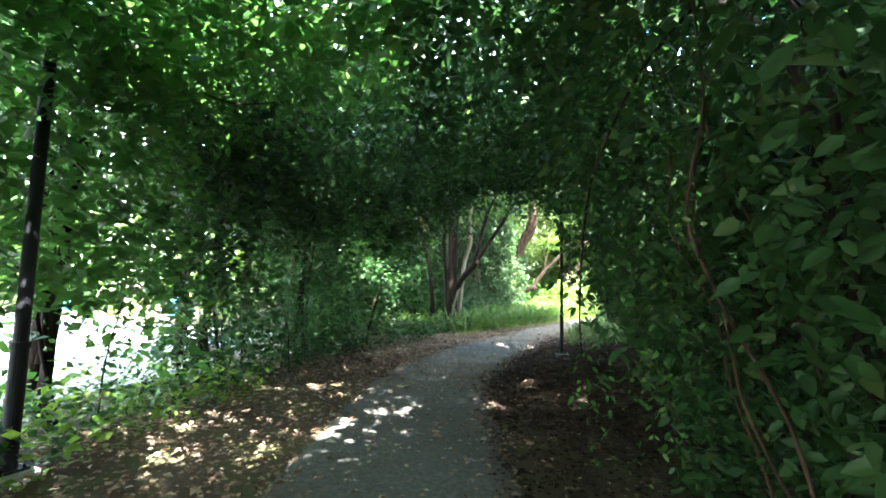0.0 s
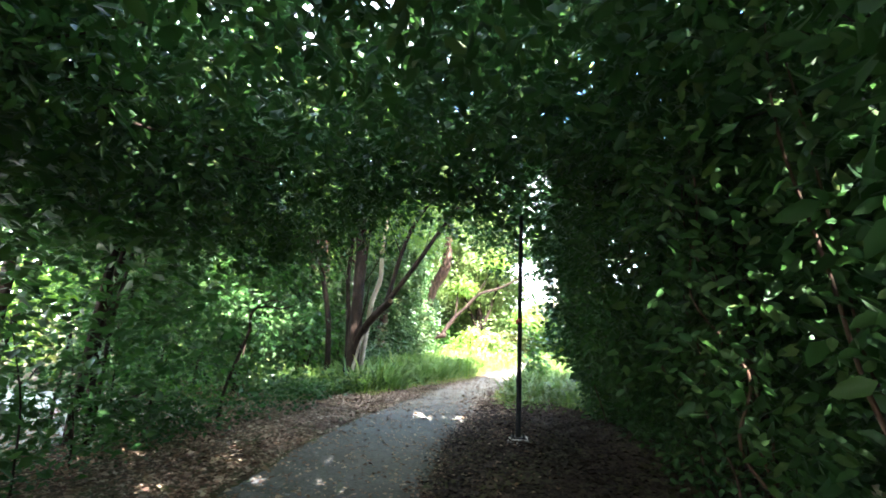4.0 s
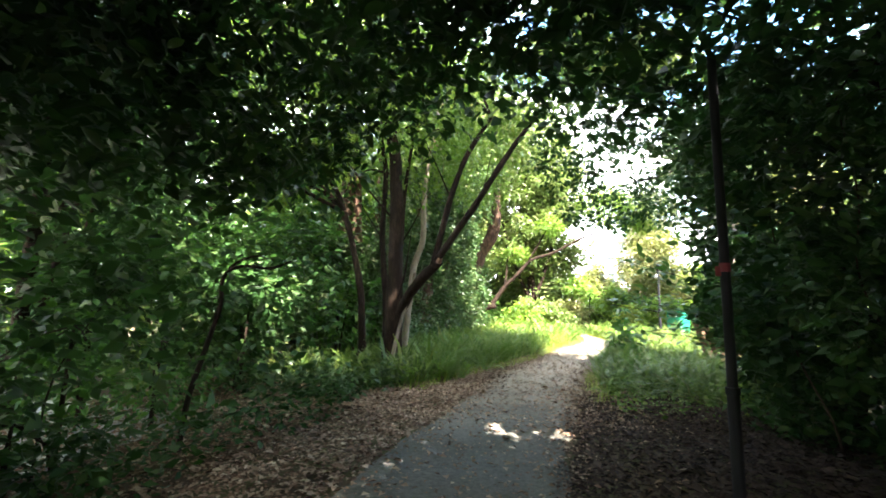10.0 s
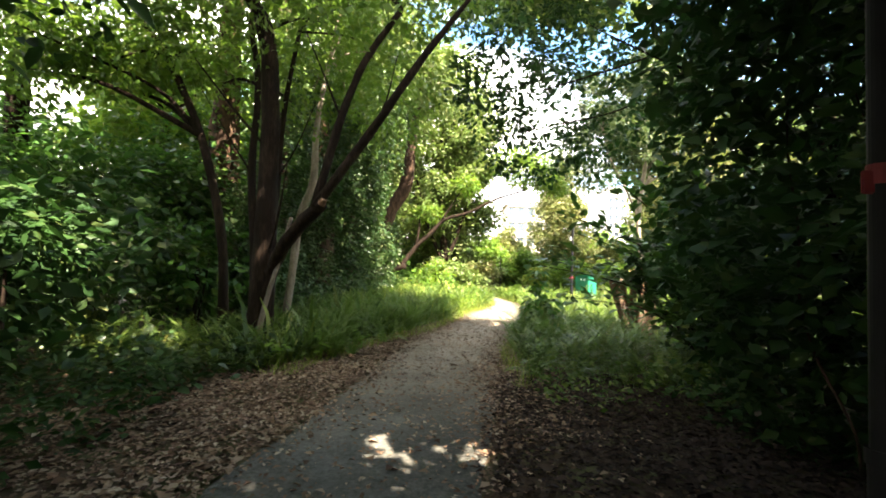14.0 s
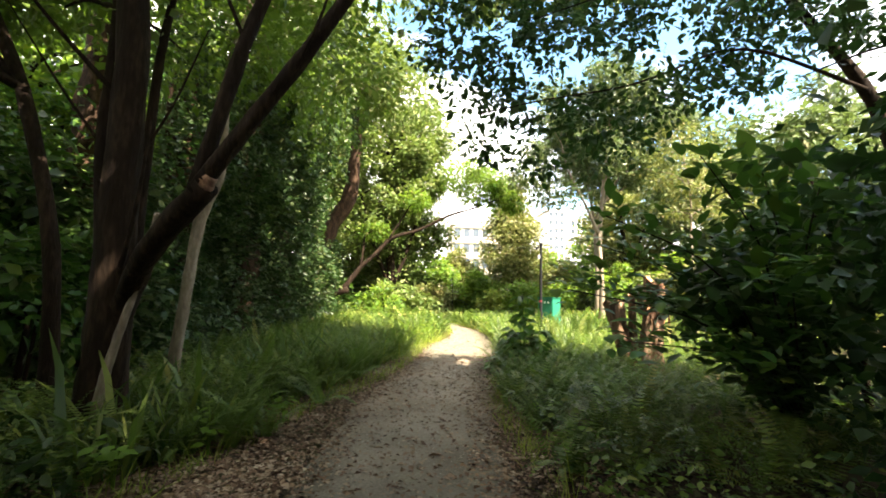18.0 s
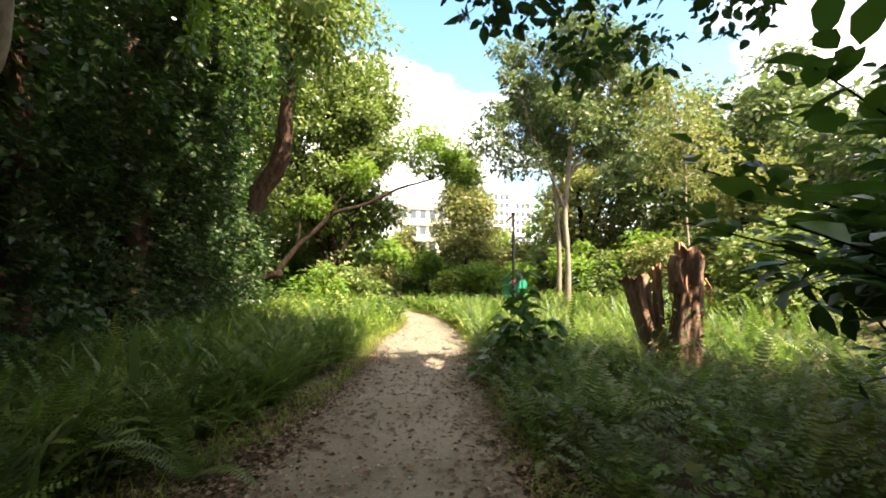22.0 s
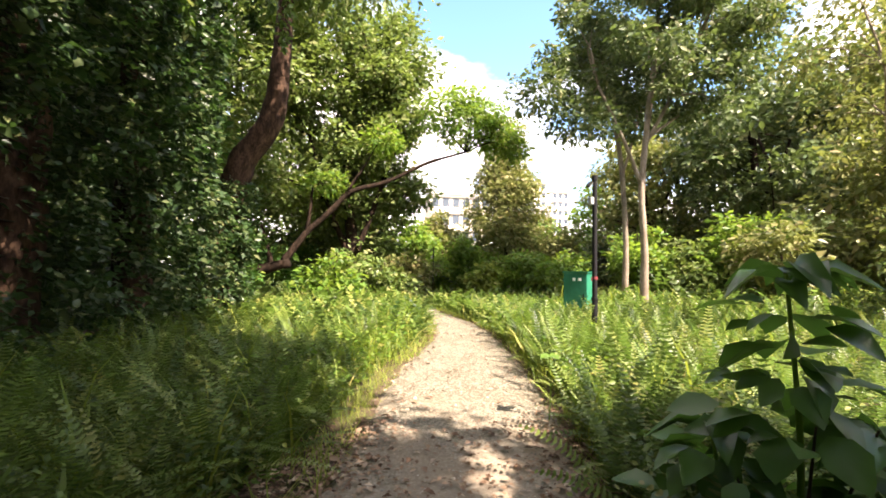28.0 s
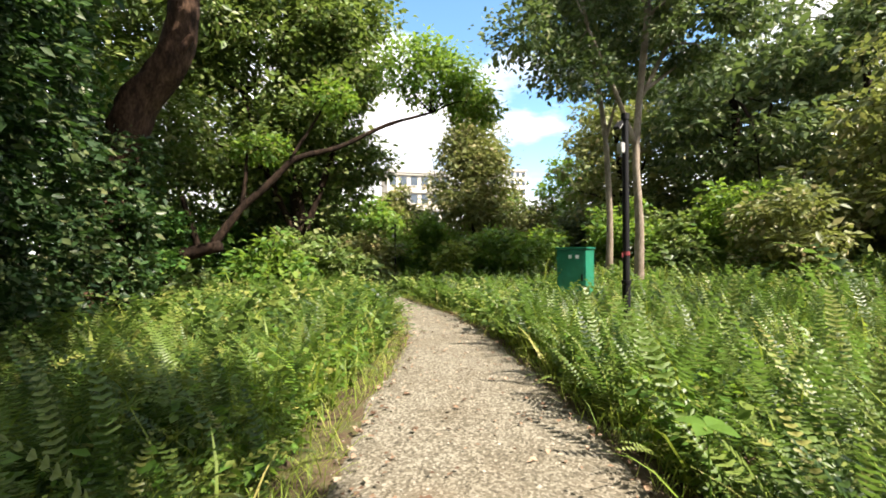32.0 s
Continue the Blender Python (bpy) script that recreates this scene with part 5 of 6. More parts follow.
rng = np.random.default_rng(108)
for k, (x, y, h, w, m) in enumerate([
        (9.6, 24.0, 3.2, 1.5, M_CROWN), (12.2, 26.0, 4.2, 1.9, M_CROWN), (11.6, 31.0, 3.6, 1.6, M_OLIVE), (13.2, 34.5, 4.6, 1.8, M_LIT), (10.8, 38.0, 4.2, 1.7, M_LIT), (5.6, 40.0, 3.0, 1.5, M_LIT),
        (3.0, 42.5, 3.6, 1.5, M_LIT), (1.2, 42.0, 3.0, 1.2, M_LIT), (-1.6, 37.2, 2.4, 1.3, M_CROWN), (-3.6, 35.4, 2.3, 1.35, M_LIT), (-5.6, 34.4, 1.0, 0.8, M_CROWN), (8.6, 42.5, 3.4, 1.6, M_LIT),
        (15.0, 22.0, 4.4, 2.1, M_TALL), (17.0, 31.5, 4.5, 2.0, M_OLIVE), (3.4, 39.6, 2.0, 0.9, M_GRASS), (11.0, 20.0, 2.6, 1.4, M_CROWN), (0.0, 45.0, 5.0, 1.9, M_LIT), (9.0, 17.0, 3.4, 1.7, M_LIT), (6.6, 39.0, 2.6, 1.3, M_LIT), (2.3, 47.5, 6.2, 1.9, M_OLIVE), (4.6, 44.0, 3.0, 1.5, M_LIT), (10.2, 46.0, 5.0, 2.0, M_OLIVE), (14.0, 47.0, 5.0, 2.2, M_TALL), (18.0, 35.0, 4.8, 2.2, M_TALL), (14.6, 27.0, 3.4, 1.7, M_OLIVE), (19.5, 24.0, 4.6, 2.3, M_TALL), (-0.4, 39.8, 2.6, 1.3, M_OLIVE), (-3.0, 38.6, 2.4, 1.4, M_CROWN), (-6.9, 39.4, 3.0, 1.3, M_BROAD), (-8.6, 37.0, 4.2, 1.7, M_BROAD), (-6.4, 42.5, 4.6, 2.2, M_BROAD), (-9.6, 41.5, 4.8, 2.2, M_BROAD), (-4.0, 44.0, 4.4, 2.2, M_BROAD), (13.2, 40.0, 4.6, 2.2, M_CROWN), (16.5, 43.0, 5.0, 2.4, M_CROWN), (11.6, 35.2, 3.0, 1.4, M_CROWN), (21.0, 31.0, 5.0, 2.6, M_CROWN)]):
    tree("bush", (x, y, 0), "rounded leafy bush among ferns and grass",
         [[((x, y, -0.05), 0.05), ((x + 0.1, y, h * 0.45), 0.035), ((x - 0.1, y, h * 0.85), 0.015)], [((x, y, 0), 0.03), ((x - 0.4 * w, y + 0.2, h * 0.6), 0.015)]],
         lumps(rng, (x, y, h * 0.48), (w * 0.85, w * 0.85, h * 0.42), 26, 0.33 * w), int(1900 * w * h / 3.0), m, 0.185 + 0.0016 * (y - 17), M_BARK, "bushes round the clearing", seed=150 + k, twigs=6, category="bush", shell=0.35)

# far woods, joined
rng = np.random.default_rng(109)
far = []
for k in range(170):
    a = rng.uniform(-1.25, 1.25)
    r = rng.uniform(58, 80)
    x, y = -2 + r * math.sin(a), 6 + r * math.cos(a)
    h = rng.uniform(6.5, 11.5) + (5 if abs(a) > 0.55 else 0) + (3 if a < -0.15 else 0)
    if 0.05 < a < 0.42:
        h = 4.5
    for _ in range(5):
        far.append(((x + rng.normal(0, 1.8), y + rng.normal(0, 1.5), rng.uniform(0.1, 0.8) * h), (2.3, 2.3, 2.0)))
p, d = in_clumps(rng, far, 42000, 0.5)
v, f = leaf_arrays(rng, p[p[:, 2] > 0], 0.55, None, 0.55, 0.3)
tagged(foliage("far_woods", v, f, M_CROWN, None), "distant belt of mixed green woodland", "woods", kind="stuff")
rng = np.random.default_rng(110)
far = []
for k in range(60):
    a = rng.uniform(1.5, 4.8)
    r = rng.uniform(26, 40)
    x, y = -2 + r * math.sin(a), 4 + r * math.cos(a)
    for _ in range(4):
        far.append(((x + rng.normal(0, 1.5), y + rng.normal(0, 1.5), rng.uniform(0.8, 8)), (2.4, 2.4, 2.0)))
p, d = in_clumps(rng, far, 17000, 0.5)
v, f = leaf_arrays(rng, p[p[:, 2] > 0], 0.42, None, 0.55, 0.3)
tagged(foliage("far_woods", v, f, M_BROAD, None), "belt of woodland closing the place behind the walker", "woods", kind="stuff")


# ---- stump ----
def stump():
    t = thing("tree_stump", (2.4, 19.7, 0), "twin rotting reddish-brown tree stump with jagged sawn tops", "stump")
    o = np.array(t.location)
    for k, (line, radii, jag) in enumerate([
            ([(2.32, 19.80, -0.1), (2.22, 19.86, 0.40), (2.10, 19.90, 0.95), (1.99, 19.92, 1.50)], [0.25, 0.155, 0.165, 0.195], 0.07),
            ([(2.56, 19.62, -0.1), (2.58, 19.54, 0.5), (2.63, 19.5, 1.2), (2.68, 19.5, 1.94)], [0.32, 0.20, 0.185, 0.20], 0.16),
            ([(2.44, 19.95, -0.1), (2.44, 19.95, 0.7), (2.42, 19.93, 1.40), (2.40, 19.92, 1.68)], [0.20, 0.10, 0.075, 0.07], 0.08)]):
        rng = np.random.default_rng(7 + k)
        sides, rings = 36, 30
        t_of = np.linspace(0, len(line) - 1, rings)
        p = np.stack([np.interp(t_of, np.arange(len(line)), [q[c] for q in line]) for c in range(3)], 1)
        r = np.interp(t_of, np.arange(len(line)), radii)
        a = np.linspace(0, 2 * np.pi, sides, endpoint=False)
        ph = rng.uniform(0, 6.28, 6)
        ridge = 0.10 * np.sin(5 * a[None] + ph[0] + 1.2 * np.sin(1.1 * p[:, 2:])) + 0.07 * np.sin(11 * a[None] + ph[1] + 0.9 * p[:, 2:]) + 0.09 * np.sin(2 * a[None] + ph[2] + 1.6 * p[:, 2:])
        rot = 0.22 * np.exp(-((np.sin(0.5 * (a[None] - ph[3])) / 0.30) ** 2)) * np.clip(p[:, 2:] / 1.0, 0, 1)
        k_r = 1 + ridge - rot + 0.035 * rng.normal(0, 1, (rings, sides))
        ring = np.stack([p[:, :1] + r[:, None] * k_r * np.cos(a), p[:, 1:2] + r[:, None] * k_r * np.sin(a), np.repeat(p[:, 2:], sides, 1)], -1)
        teeth = jag * (np.abs(np.sin(3.5 * a + ph[4])) + 0.8 * rng.uniform(0, 1, sides) - 0.9) + 0.6 * jag * np.cos(a - ph[5])
        ring[-1, :, 2] += teeth
        ring[-2, :, 2] += 0.6 * teeth
        core = np.stack([p[-1, 0] + 0.72 * r[-1] * np.cos(a), p[-1, 1] + 0.72 * r[-1] * np.sin(a), p[-1, 2] + 0.75 * teeth - 0.02 + rng.normal(0, 0.012, sides)], -1)
        i, h = np.meshgrid(np.arange(rings - 1), np.arange(sides), indexing="ij")
        h2 = (h + 1) % sides
        quads = np.stack([i * sides + h, i * sides + h2, (i + 1) * sides + h2, (i + 1) * sides + h], -1).reshape(-1, 4)
        part("trunk", np_mesh("trunk", ring.reshape(-1, 3) - o, quads, M_STUMP, False), M_STUMP, t, "rotting reddish trunk, cut off")
        top = np.vstack([ring[-1] - np.array([0, 0, 0.004]), core, [[p[-1, 0], p[-1, 1], p[-1, 2] - 0.05]]])
        tri = np.array([(2 * sides, sides + q, sides + (q + 1) % sides) for q in range(sides)])
        quad = np.array([(q, (q + 1) % sides, sides + (q + 1) % sides, sides + q) for q in range(sides)])
        part("cut_face", np_mesh("cut_face", top - o, [tri, quad], M_CUT), M_CUT, t, "rough splintered sawn face")
    limb("side_branch", [(2.5, 19.55, 1.30), (2.36, 19.5, 1.68), (2.42, 19.5, 1.84)], [0.12, 0.10, 0.085], M_STUMP, t, 10, seed=3, rough=0.1)
    for s in range(7):
        rng = np.random.default_rng(60 + s)
        a = rng.uniform(0, 6.28)
        b = np.array([2.65 + 0.21 * math.cos(a), 19.5 + 0.21 * math.sin(a), rng.uniform(0.8, 1.8)])
        limb("splinter", [b, b + np.array([0.1 * math.cos(a), 0.1 * math.sin(a), -0.15]), b + np.array([0.06 * math.cos(a + 1), 0.06 * math.sin(a + 1), -0.45])], [0.018, 0.015, 0.007], M_CUT, t, 5, seed=s)

    rng = np.random.default_rng(66)
    a, z = rng.uniform(0, 6.28, 520), rng.uniform(0.05, 1.5, 520) * rng.uniform(0.3, 1, 520)
    which = rng.uniform(0, 1, 520) < 0.6
    cx, cy = np.where(which, 2.34, 2.56), np.where(which, 19.74, 19.58)
    q = np.stack([cx + 0.24 * np.cos(a), cy + 0.22 * np.sin(a), z], 1)
    v, f = leaf_arrays(rng, q, 0.075, np.stack([np.cos(a), np.sin(a), 0 * a], 1), 0.4, 0.6)
    foliage("creeper", v, f, M_IVY, t, "dark creeper leaves round the stump foot")


stump()


# ---- cabinet, lamp posts, barrier ----
def cabinet():
    t = thing("utility_cabinet", (4.33, 30.92, 0), "dark green painted metal utility cabinet standing in tall grass", "cabinet")
    t.rotation_euler = (0, 0, radians(-48))
    w = 0.37
    b = bmesh.new()
    box(b, -w, w, -w, w, 0.10, 1.52, 0.012)
    part("body", b, M_GREEN, t)
    b = bmesh.new()
    box(b, -w - 0.04, w + 0.04, -w - 0.04, w + 0.04, 1.525, 1.575, 0.015)
    part("roof", b, M_GREEN, t, "overhanging green metal roof")
    b = bmesh.new()
    box(b, -w + 0.03, w - 0.03, -w + 0.03, w - 0.03, 0.0, 0.098)
    part("plinth", b, M_CONC, t, "low concrete plinth")
    for side in (-1, 1):
        b = bmesh.new()
        if side < 0:
            box(b, -w + 0.04, w - 0.04, -w - 0.018, -w - 0.002, 0.16, 1.47, 0.006)
        else:
            box(b, -w - 0.018, -w - 0.002, -w + 0.04, w - 0.04, 0.16, 1.47, 0.006)
        door = part("door", b, M_GREEN, t)
        if side < 0:
            for x in (-0.02, 0.16):
                b = bmesh.new()
                box(b, x - 0.045, x + 0.045, -w - 0.024, -w - 0.020, 1.29, 1.38, 0.001)
                part("label", b, M_WHITE, door, "small white square label")
        else:
            b = bmesh.new()
            cylinder(b, 0.065, -0.003, 0.003)
            bmesh.ops.transform(b, matrix=Matrix.Translation((-w - 0.022, -0.05, 1.05)) @ Matrix.Rotation(radians(90), 4, "Y"), verts=b.verts)
            part("label", b, M_WHITE, door, "round white label")
            for q in range(4):
                b = bmesh.new()
                box(b, -w - 0.023, -w - 0.019, -0.22 + 0.11 * q, -0.15 + 0.11 * q, 1.30 - 0.02 * (q % 2), 1.34)
                part("marking", b, M_LAMP, door, "short grey bar of unreadable writing")
        b = bmesh.new()
        if side < 0:
            box(b, 0.27, 0.30, -w - 0.05, -w - 0.018, 0.72, 0.9, 0.006)
        else:
            box(b, -w - 0.05, -w - 0.018, 0.27, 0.30, 0.72, 0.9, 0.006)
        part("handle", b, M_BLACK, door, "black bar handle")
        for h in (0.3, 1.3):
            b = bmesh.new()
            if side < 0:
                cylinder(b, 0.014, h - 0.05, h + 0.05, -w + 0.03, -w - 0.02, 8)
            else:
                cylinder(b, 0.014, h - 0.05, h + 0.05, -w - 0.02, -w + 0.03, 8)
            part("hinge", b, M_GREEN, door)


def lamp_post(x, y, height, label, base=False, head=True, turn=200, r=0.045, tape=0.0, sunk=0.055):
    t = thing("lamp_post", (x, y, 0), label, "lamp post", "lamp posts along the path")
    z0 = 0.0
    if base:
        b = bmesh.new()
        box(b, -0.15, 0.15, -0.15, 0.15, -0.06, sunk, 0.02)
        part("footing", b, M_CONC, t, "square weathered concrete footing")
        b = bmesh.new()
        box(b, -0.10, 0.10, -0.10, 0.10, sunk, sunk + 0.015, 0.003)
        plate = part("base_plate", b, M_BLACK, t)
        for sx in (-0.07, 0.07):
            for sy in (-0.07, 0.07):
                b = bmesh.new()
                cylinder(b, 0.012, sunk + 0.015, sunk + 0.04, sx, sy, 6)
                part("bolt", b, M_BLACK, plate)
        z0 = sunk + 0.015
    b = bmesh.new()
    cylinder(b, r * 1.15, z0, 1.0, sides=18)
    part("lower_pole", b, M_BLACK, t)
    b = bmesh.new()
    cylinder(b, r, 0.998, height, sides=18, r2=r * 0.92)
    part("pole", b, M_BLACK, t)
    b = bmesh.new()
    cylinder(b, r * 1.35, 0.985, 1.03, sides=18)
    part("collar", b, M_BLACK, t)
    if head:
        a = radians(turn)
        m = Matrix.Translation((0, 0, height)) @ Matrix.Rotation(a, 4, "Z")
        b = bmesh.new()
        cylinder(b, r * 1.2, -0.04, 0.05, sides=16)
        bmesh.ops.transform(b, matrix=m, verts=b.verts)
        part("cap", b, M_BLACK, t)
        b = bmesh.new()
        box(b, 0.03, 0.10, -0.015, 0.015, -0.13, -0.10)
        bmesh.ops.transform(b, matrix=m, verts=b.verts)
        part("bracket", b, M_BLACK, t)
        b = bmesh.new()
        box(b, -0.075, 0.075, -0.055, 0.055, -0.025, 0.025, 0.012)
        bmesh.ops.transform(b, matrix=m @ Matrix.Translation((0.14, 0, -0.14)) @ Matrix.Rotation(radians(50), 4, "Y"), verts=b.verts)
        lamp = part("lamp_head", b, M_BLACK, t, "small black tilted floodlight")
        b = bmesh.new()
        box(b, -0.06, 0.06, -0.042, 0.042, -0.033, -0.027)
        bmesh.ops.transform(b, matrix=m @ Matrix.Translation((0.14, 0, -0.14)) @ Matrix.Rotation(radians(50), 4, "Y"), verts=b.verts)
        part("lens", b, M_LAMP, lamp, "pale glass lens")
        b = bmesh.new()
        box(b, 0.05, 0.13, -0.05, 0.05, -0.55, -0.40, 0.008)
        bmesh.ops.transform(b, matrix=m, verts=b.verts)
        part("control_box", b, M_LAMP, t, "small pale grey control box")
    if tape:
        b = bmesh.new()
        cylinder(b, r * 1.08, tape - 0.03, tape + 0.03, sides=18)
        band = part("tape", b, M_REDP, t, "torn red tape tied round the pole")
        b = bmesh.new()
        box(b, -r - 0.03, -r + 0.01, -0.012, 0.0, tape - 0.06, tape + 0.01, 0.004)
        part("tape_end", b, M_REDP, band)


cabinet()
lamp_post(-0.92, 9.50, 3.4, "black steel lamp post on a concrete footing", True, False, 180, 0.033, 1.83, 0.23)
lamp_post(2.44, 26.30, 3.48, "black steel lamp post with small floodlight in tall grass", False, True, 190, 0.052, 1.43)
lamp_post(0.9, 40.6, 2.7, "short black path light post beside the bend", False, True, 190, 0.035)
lamp_post(-4.32, 2.13, 3.4, "black steel lamp post among shaded leaves", True, False, 0, 0.05)
for x0, x1, y in ((-27.0, -22.0, 13.0), (-16.8, -15.3, 13.0)):
    t = thing("barrier_panel", ((x0 + x1) / 2, y, 0), "blue sheet barrier glimpsed through leaves", "barrier", "blue barriers beyond the yard")
    h = (x1 - x0) / 2
    b = bmesh.new()
    box(b, -h, h, -0.02, 0.02, 0.15, 0.95, 0.01)
    part("panel", b, M_BLUE, t)
    for s in (-h + 0.1, h - 0.1):
        b = bmesh.new()
        box(b, s - 0.04, s + 0.04, -0.06, -0.022, 0.0, 1.0, 0.005)
        part("post", b, M_LAMP, t)


# ---- far buildings ----
def building(x, y, w, depth, floors, step, wall, label, bays, turn=0):
    t = thing("apartment_building", (x, y, 0), label, "building")
    t.rotation_euler = (0, 0, radians(turn))
    h = floors * step
    b = bmesh.new()
    box(b, 0, w, 0, depth, -0.2, h)
    part("wall", b, wall, t)
    b = bmesh.new()
    box(b, -0.4, w + 0.4, -0.4, depth + 0.4, h, h + 0.5, 0.05)
    part("roof", b, M_CONC, t)
    bw = w / bays
    for fl in range(floors):
        z = fl * step
        for k in range(bays):
            b = bmesh.new()
            box(b, k * bw + 0.18 * bw, k * bw + 0.82 * bw, -0.06, 0.05, z + 0.9, z + step - 0.5)
            win = part("window", b, M_GLASSD, t)
            b = bmesh.new()
            box(b, k * bw + 0.14 * bw, k * bw + 0.86 * bw, -0.16, -0.062, z + 0.78, z + 0.9)
            part("sill", b, wall, win)
        b = bmesh.new()
        box(b, 0.0, w, -0.30, -0.004, z + step - 0.32, z + step - 0.1, 0.02)
        part("ledge", b, M_CONC, t)


building(7.0, 95, 11.0, 10.0, 5, 3.0, M_WALLB, "beige low-rise apartment block with flat roof and ledges", 6)
building(48.0, 160, 6.0, 12.0, 11, 2.9, M_WALLW, "white high-rise slab seen over the treetops", 3)
building(56.0, 160, 6.0, 12.0, 10, 2.9, M_WALLW, "white high-rise slab seen over the treetops", 3)


# ---- ferns, grass, litter ----
def frond_shape(length, width, pairs, rise, fall, seed=0, blunt=0.45, open_gap=0.42):
    """One arching frond along +x: a thin rib with separate narrow leaflets on both sides."""
    rng = np.random.default_rng(seed)
    s = np.linspace(0.04, 1, pairs + 1)
    step = s[1] - s[0]

    def rib(q):
        return np.array([length * 0.86 * q, 0.0, length * (rise * q - fall * q ** 2.4)])

    v, quads, tris = [], [], []
    for k in range(pairs):
        a, b = rib(s[k]), rib(s[k] + (1 - open_gap) * step)
        i = len(v)
        v += [a, b - np.array([0, 0, 0.004])]
        w = width * math.sin(math.pi * min(1.0, 0.20 + 0.78 * s[k]) ** 0.9) ** 0.7
        for side in (-1, 1):
            j = len(v)
            lift = rng.normal(-0.10, 0.10) * w
            push = 0.5 * (b - a) + np.array([0.25 * w, side * w * rng.uniform(0.88, 1.05), lift])
            if blunt:
                v += [a + push - blunt * 0.5 * (b - a), a + push + blunt * 0.5 * (b - a)]
                quads.append((i, j, j + 1, i + 1) if side < 0 else (i, i + 1, j + 1, j))
            else:
                v.append(a + push)
                tris.append((i, j, i + 1) if side < 0 else (i, i + 1, j))
        if k:
            tris.append((last, i, last + 1))
        last = i
    return np.array(v, dtype=float), [np.array(quads), np.array(tris)] if quads else [np.array(tris)]


def turned(rng, n, tilt_lo, tilt_hi):
    a = rng.uniform(0, 2 * np.pi, n)
    e = rng.uniform(tilt_lo, tilt_hi, n)
    r = rng.normal(0, 0.25, n)
    axis = np.stack([np.cos(a) * np.cos(e), np.sin(a) * np.cos(e), np.sin(e)], 1)
    nrm = np.stack([-np.cos(a) * np.sin(e) + r * np.sin(a), -np.sin(a) * np.sin(e) - r * np.cos(a), np.cos(e)], 1)
    return frames_of(axis, nrm)


FRONDS = [frond_shape(0.90, 0.066, 32, 0.42, 0.42, 1), frond_shape(1.05, 0.070, 36, 0.48, 0.40, 2), frond_shape(0.75, 0.062, 27, 0.36, 0.44, 3)]
UP_FROND = frond_shape(0.88, 0.052, 21, 0.22, 0.24, 5, 0.5, 0.45)
FAR_FROND = frond_shape(0.8, 0.085, 7, 0.5, 0.50, 4, 0.0, 0.1)
BED_FROND = frond_shape(0.80, 0.056, 18, 0.36, 0.46, 6, 0.5, 0.40)
LONG_FROND = frond_shape(1.05, 0.064, 25, 0.44, 0.46, 7, 0.5, 0.42)
FROND_ME = [np_mesh("frond", v, q, M_FERN) for v, q in FRONDS]


def fern(x, y, z, size, seed, label):
    rng = np.random.default_rng(seed)
    t = thing("fern", (x, y, z), label, "fern", "ferns along the path")
    n = 12
    for k in range(n):
        ob = part("frond", FROND_ME[int(rng.integers(3))], M_FERN, t)
        ob.rotation_euler = (rng.normal(0, 0.2), -rng.uniform(0.25, 1.0), k * 6.283 / n + rng.normal(0, 0.25))
        s = size * rng.uniform(0.8, 1.2)
        ob.scale = (s, s, s)


def side_places(rng, n, y0, y1, lo, hi, side):
    y = rng.uniform(y0, y1, n)
    o = lo + (hi - lo) * rng.uniform(0, 1, n)
    x = mid_x(y) + side * (half_w(y) + o)
    return x, y


fern(-3.5, 23.3, 0.0, 1.3, 298, "large sword fern with long arching fronds before the ivy")
fern(-2.95, 22.2, 0.0, 1.1, 299, "large sword fern with long arching fronds beside the path")
rng = np.random.default_rng(201)
for k in range(56):
    x, y = side_places(rng, 1, 15.0, 29.0, 0.45, 2.2, -1)
    fern(float(x[0]), float(y[0]), 0.0, rng.uniform(0.75, 1.15), 300 + k, "sword fern with long ladder-like green fronds")
for k in range(40):
    x, y = side_places(rng, 1, 16.5, 30.0, 0.5, 3.0, 1)
    fern(float(x[0]), float(y[0]), 0.0, rng.uniform(0.8, 1.2), 400 + k, "sword fern with long ladder-like green fronds")


def bed(name, where, per, shape, material, size, label, category, seed, lo=0.25, hi=1.25):
    rng = np.random.default_rng(seed)
    w = np.repeat(where, per, axis=0) + rng.normal(0, 0.07, (len(where) * per, 3)) * np.array([1, 1, 0.2])
    w[:, 2] = np.maximum(w[:, 2], rise(w[:, 0], w[:, 1]))
    n = len(w)
    v, f = spread(shape[0], shape[1], turned(rng, n, lo, hi), w, size * np.exp(rng.normal(0, 0.2, n)))
    v[:, 2] = np.maximum(v[:, 2], 0.015)
    ob = foliage(name, v, f, material, None)
    tagged(ob, label, category, kind="stuff")


def left_field(rng, n, y0, y1, limit=None):
    y = rng.uniform(y0, y1, n)
    inner = mid_x(y) - half_w(y) - 0.3 - np.interp(y, [13, 16, 19, 23], [1.3, 0.75, 0.3, 0.0])
    outer = np.interp(y, [13, 18, 26, 31, 34, 37], [-8.5, -6.6, -6.1, -5.6, -5.0, -4.5])
    if limit:
        outer = np.maximum(outer, inner - limit)
    x = inner + (outer - inner) * rng.uniform(0, 1, n)
    return np.stack([x, y, np.zeros(n)], 1)


def right_field(rng, n, y0, y1, far=14.0, power=1.5):
    y = rng.uniform(y0, y1, n)
    inner = mid_x(y) + half_w(y) + 0.12 + np.interp(y, [13, 16, 18], [0.5, 0.3, 0.05])
    x = inner + (far - inner) * rng.uniform(0, 1, n) ** power
    return np.stack([x, y, rise(x, y)], 1)


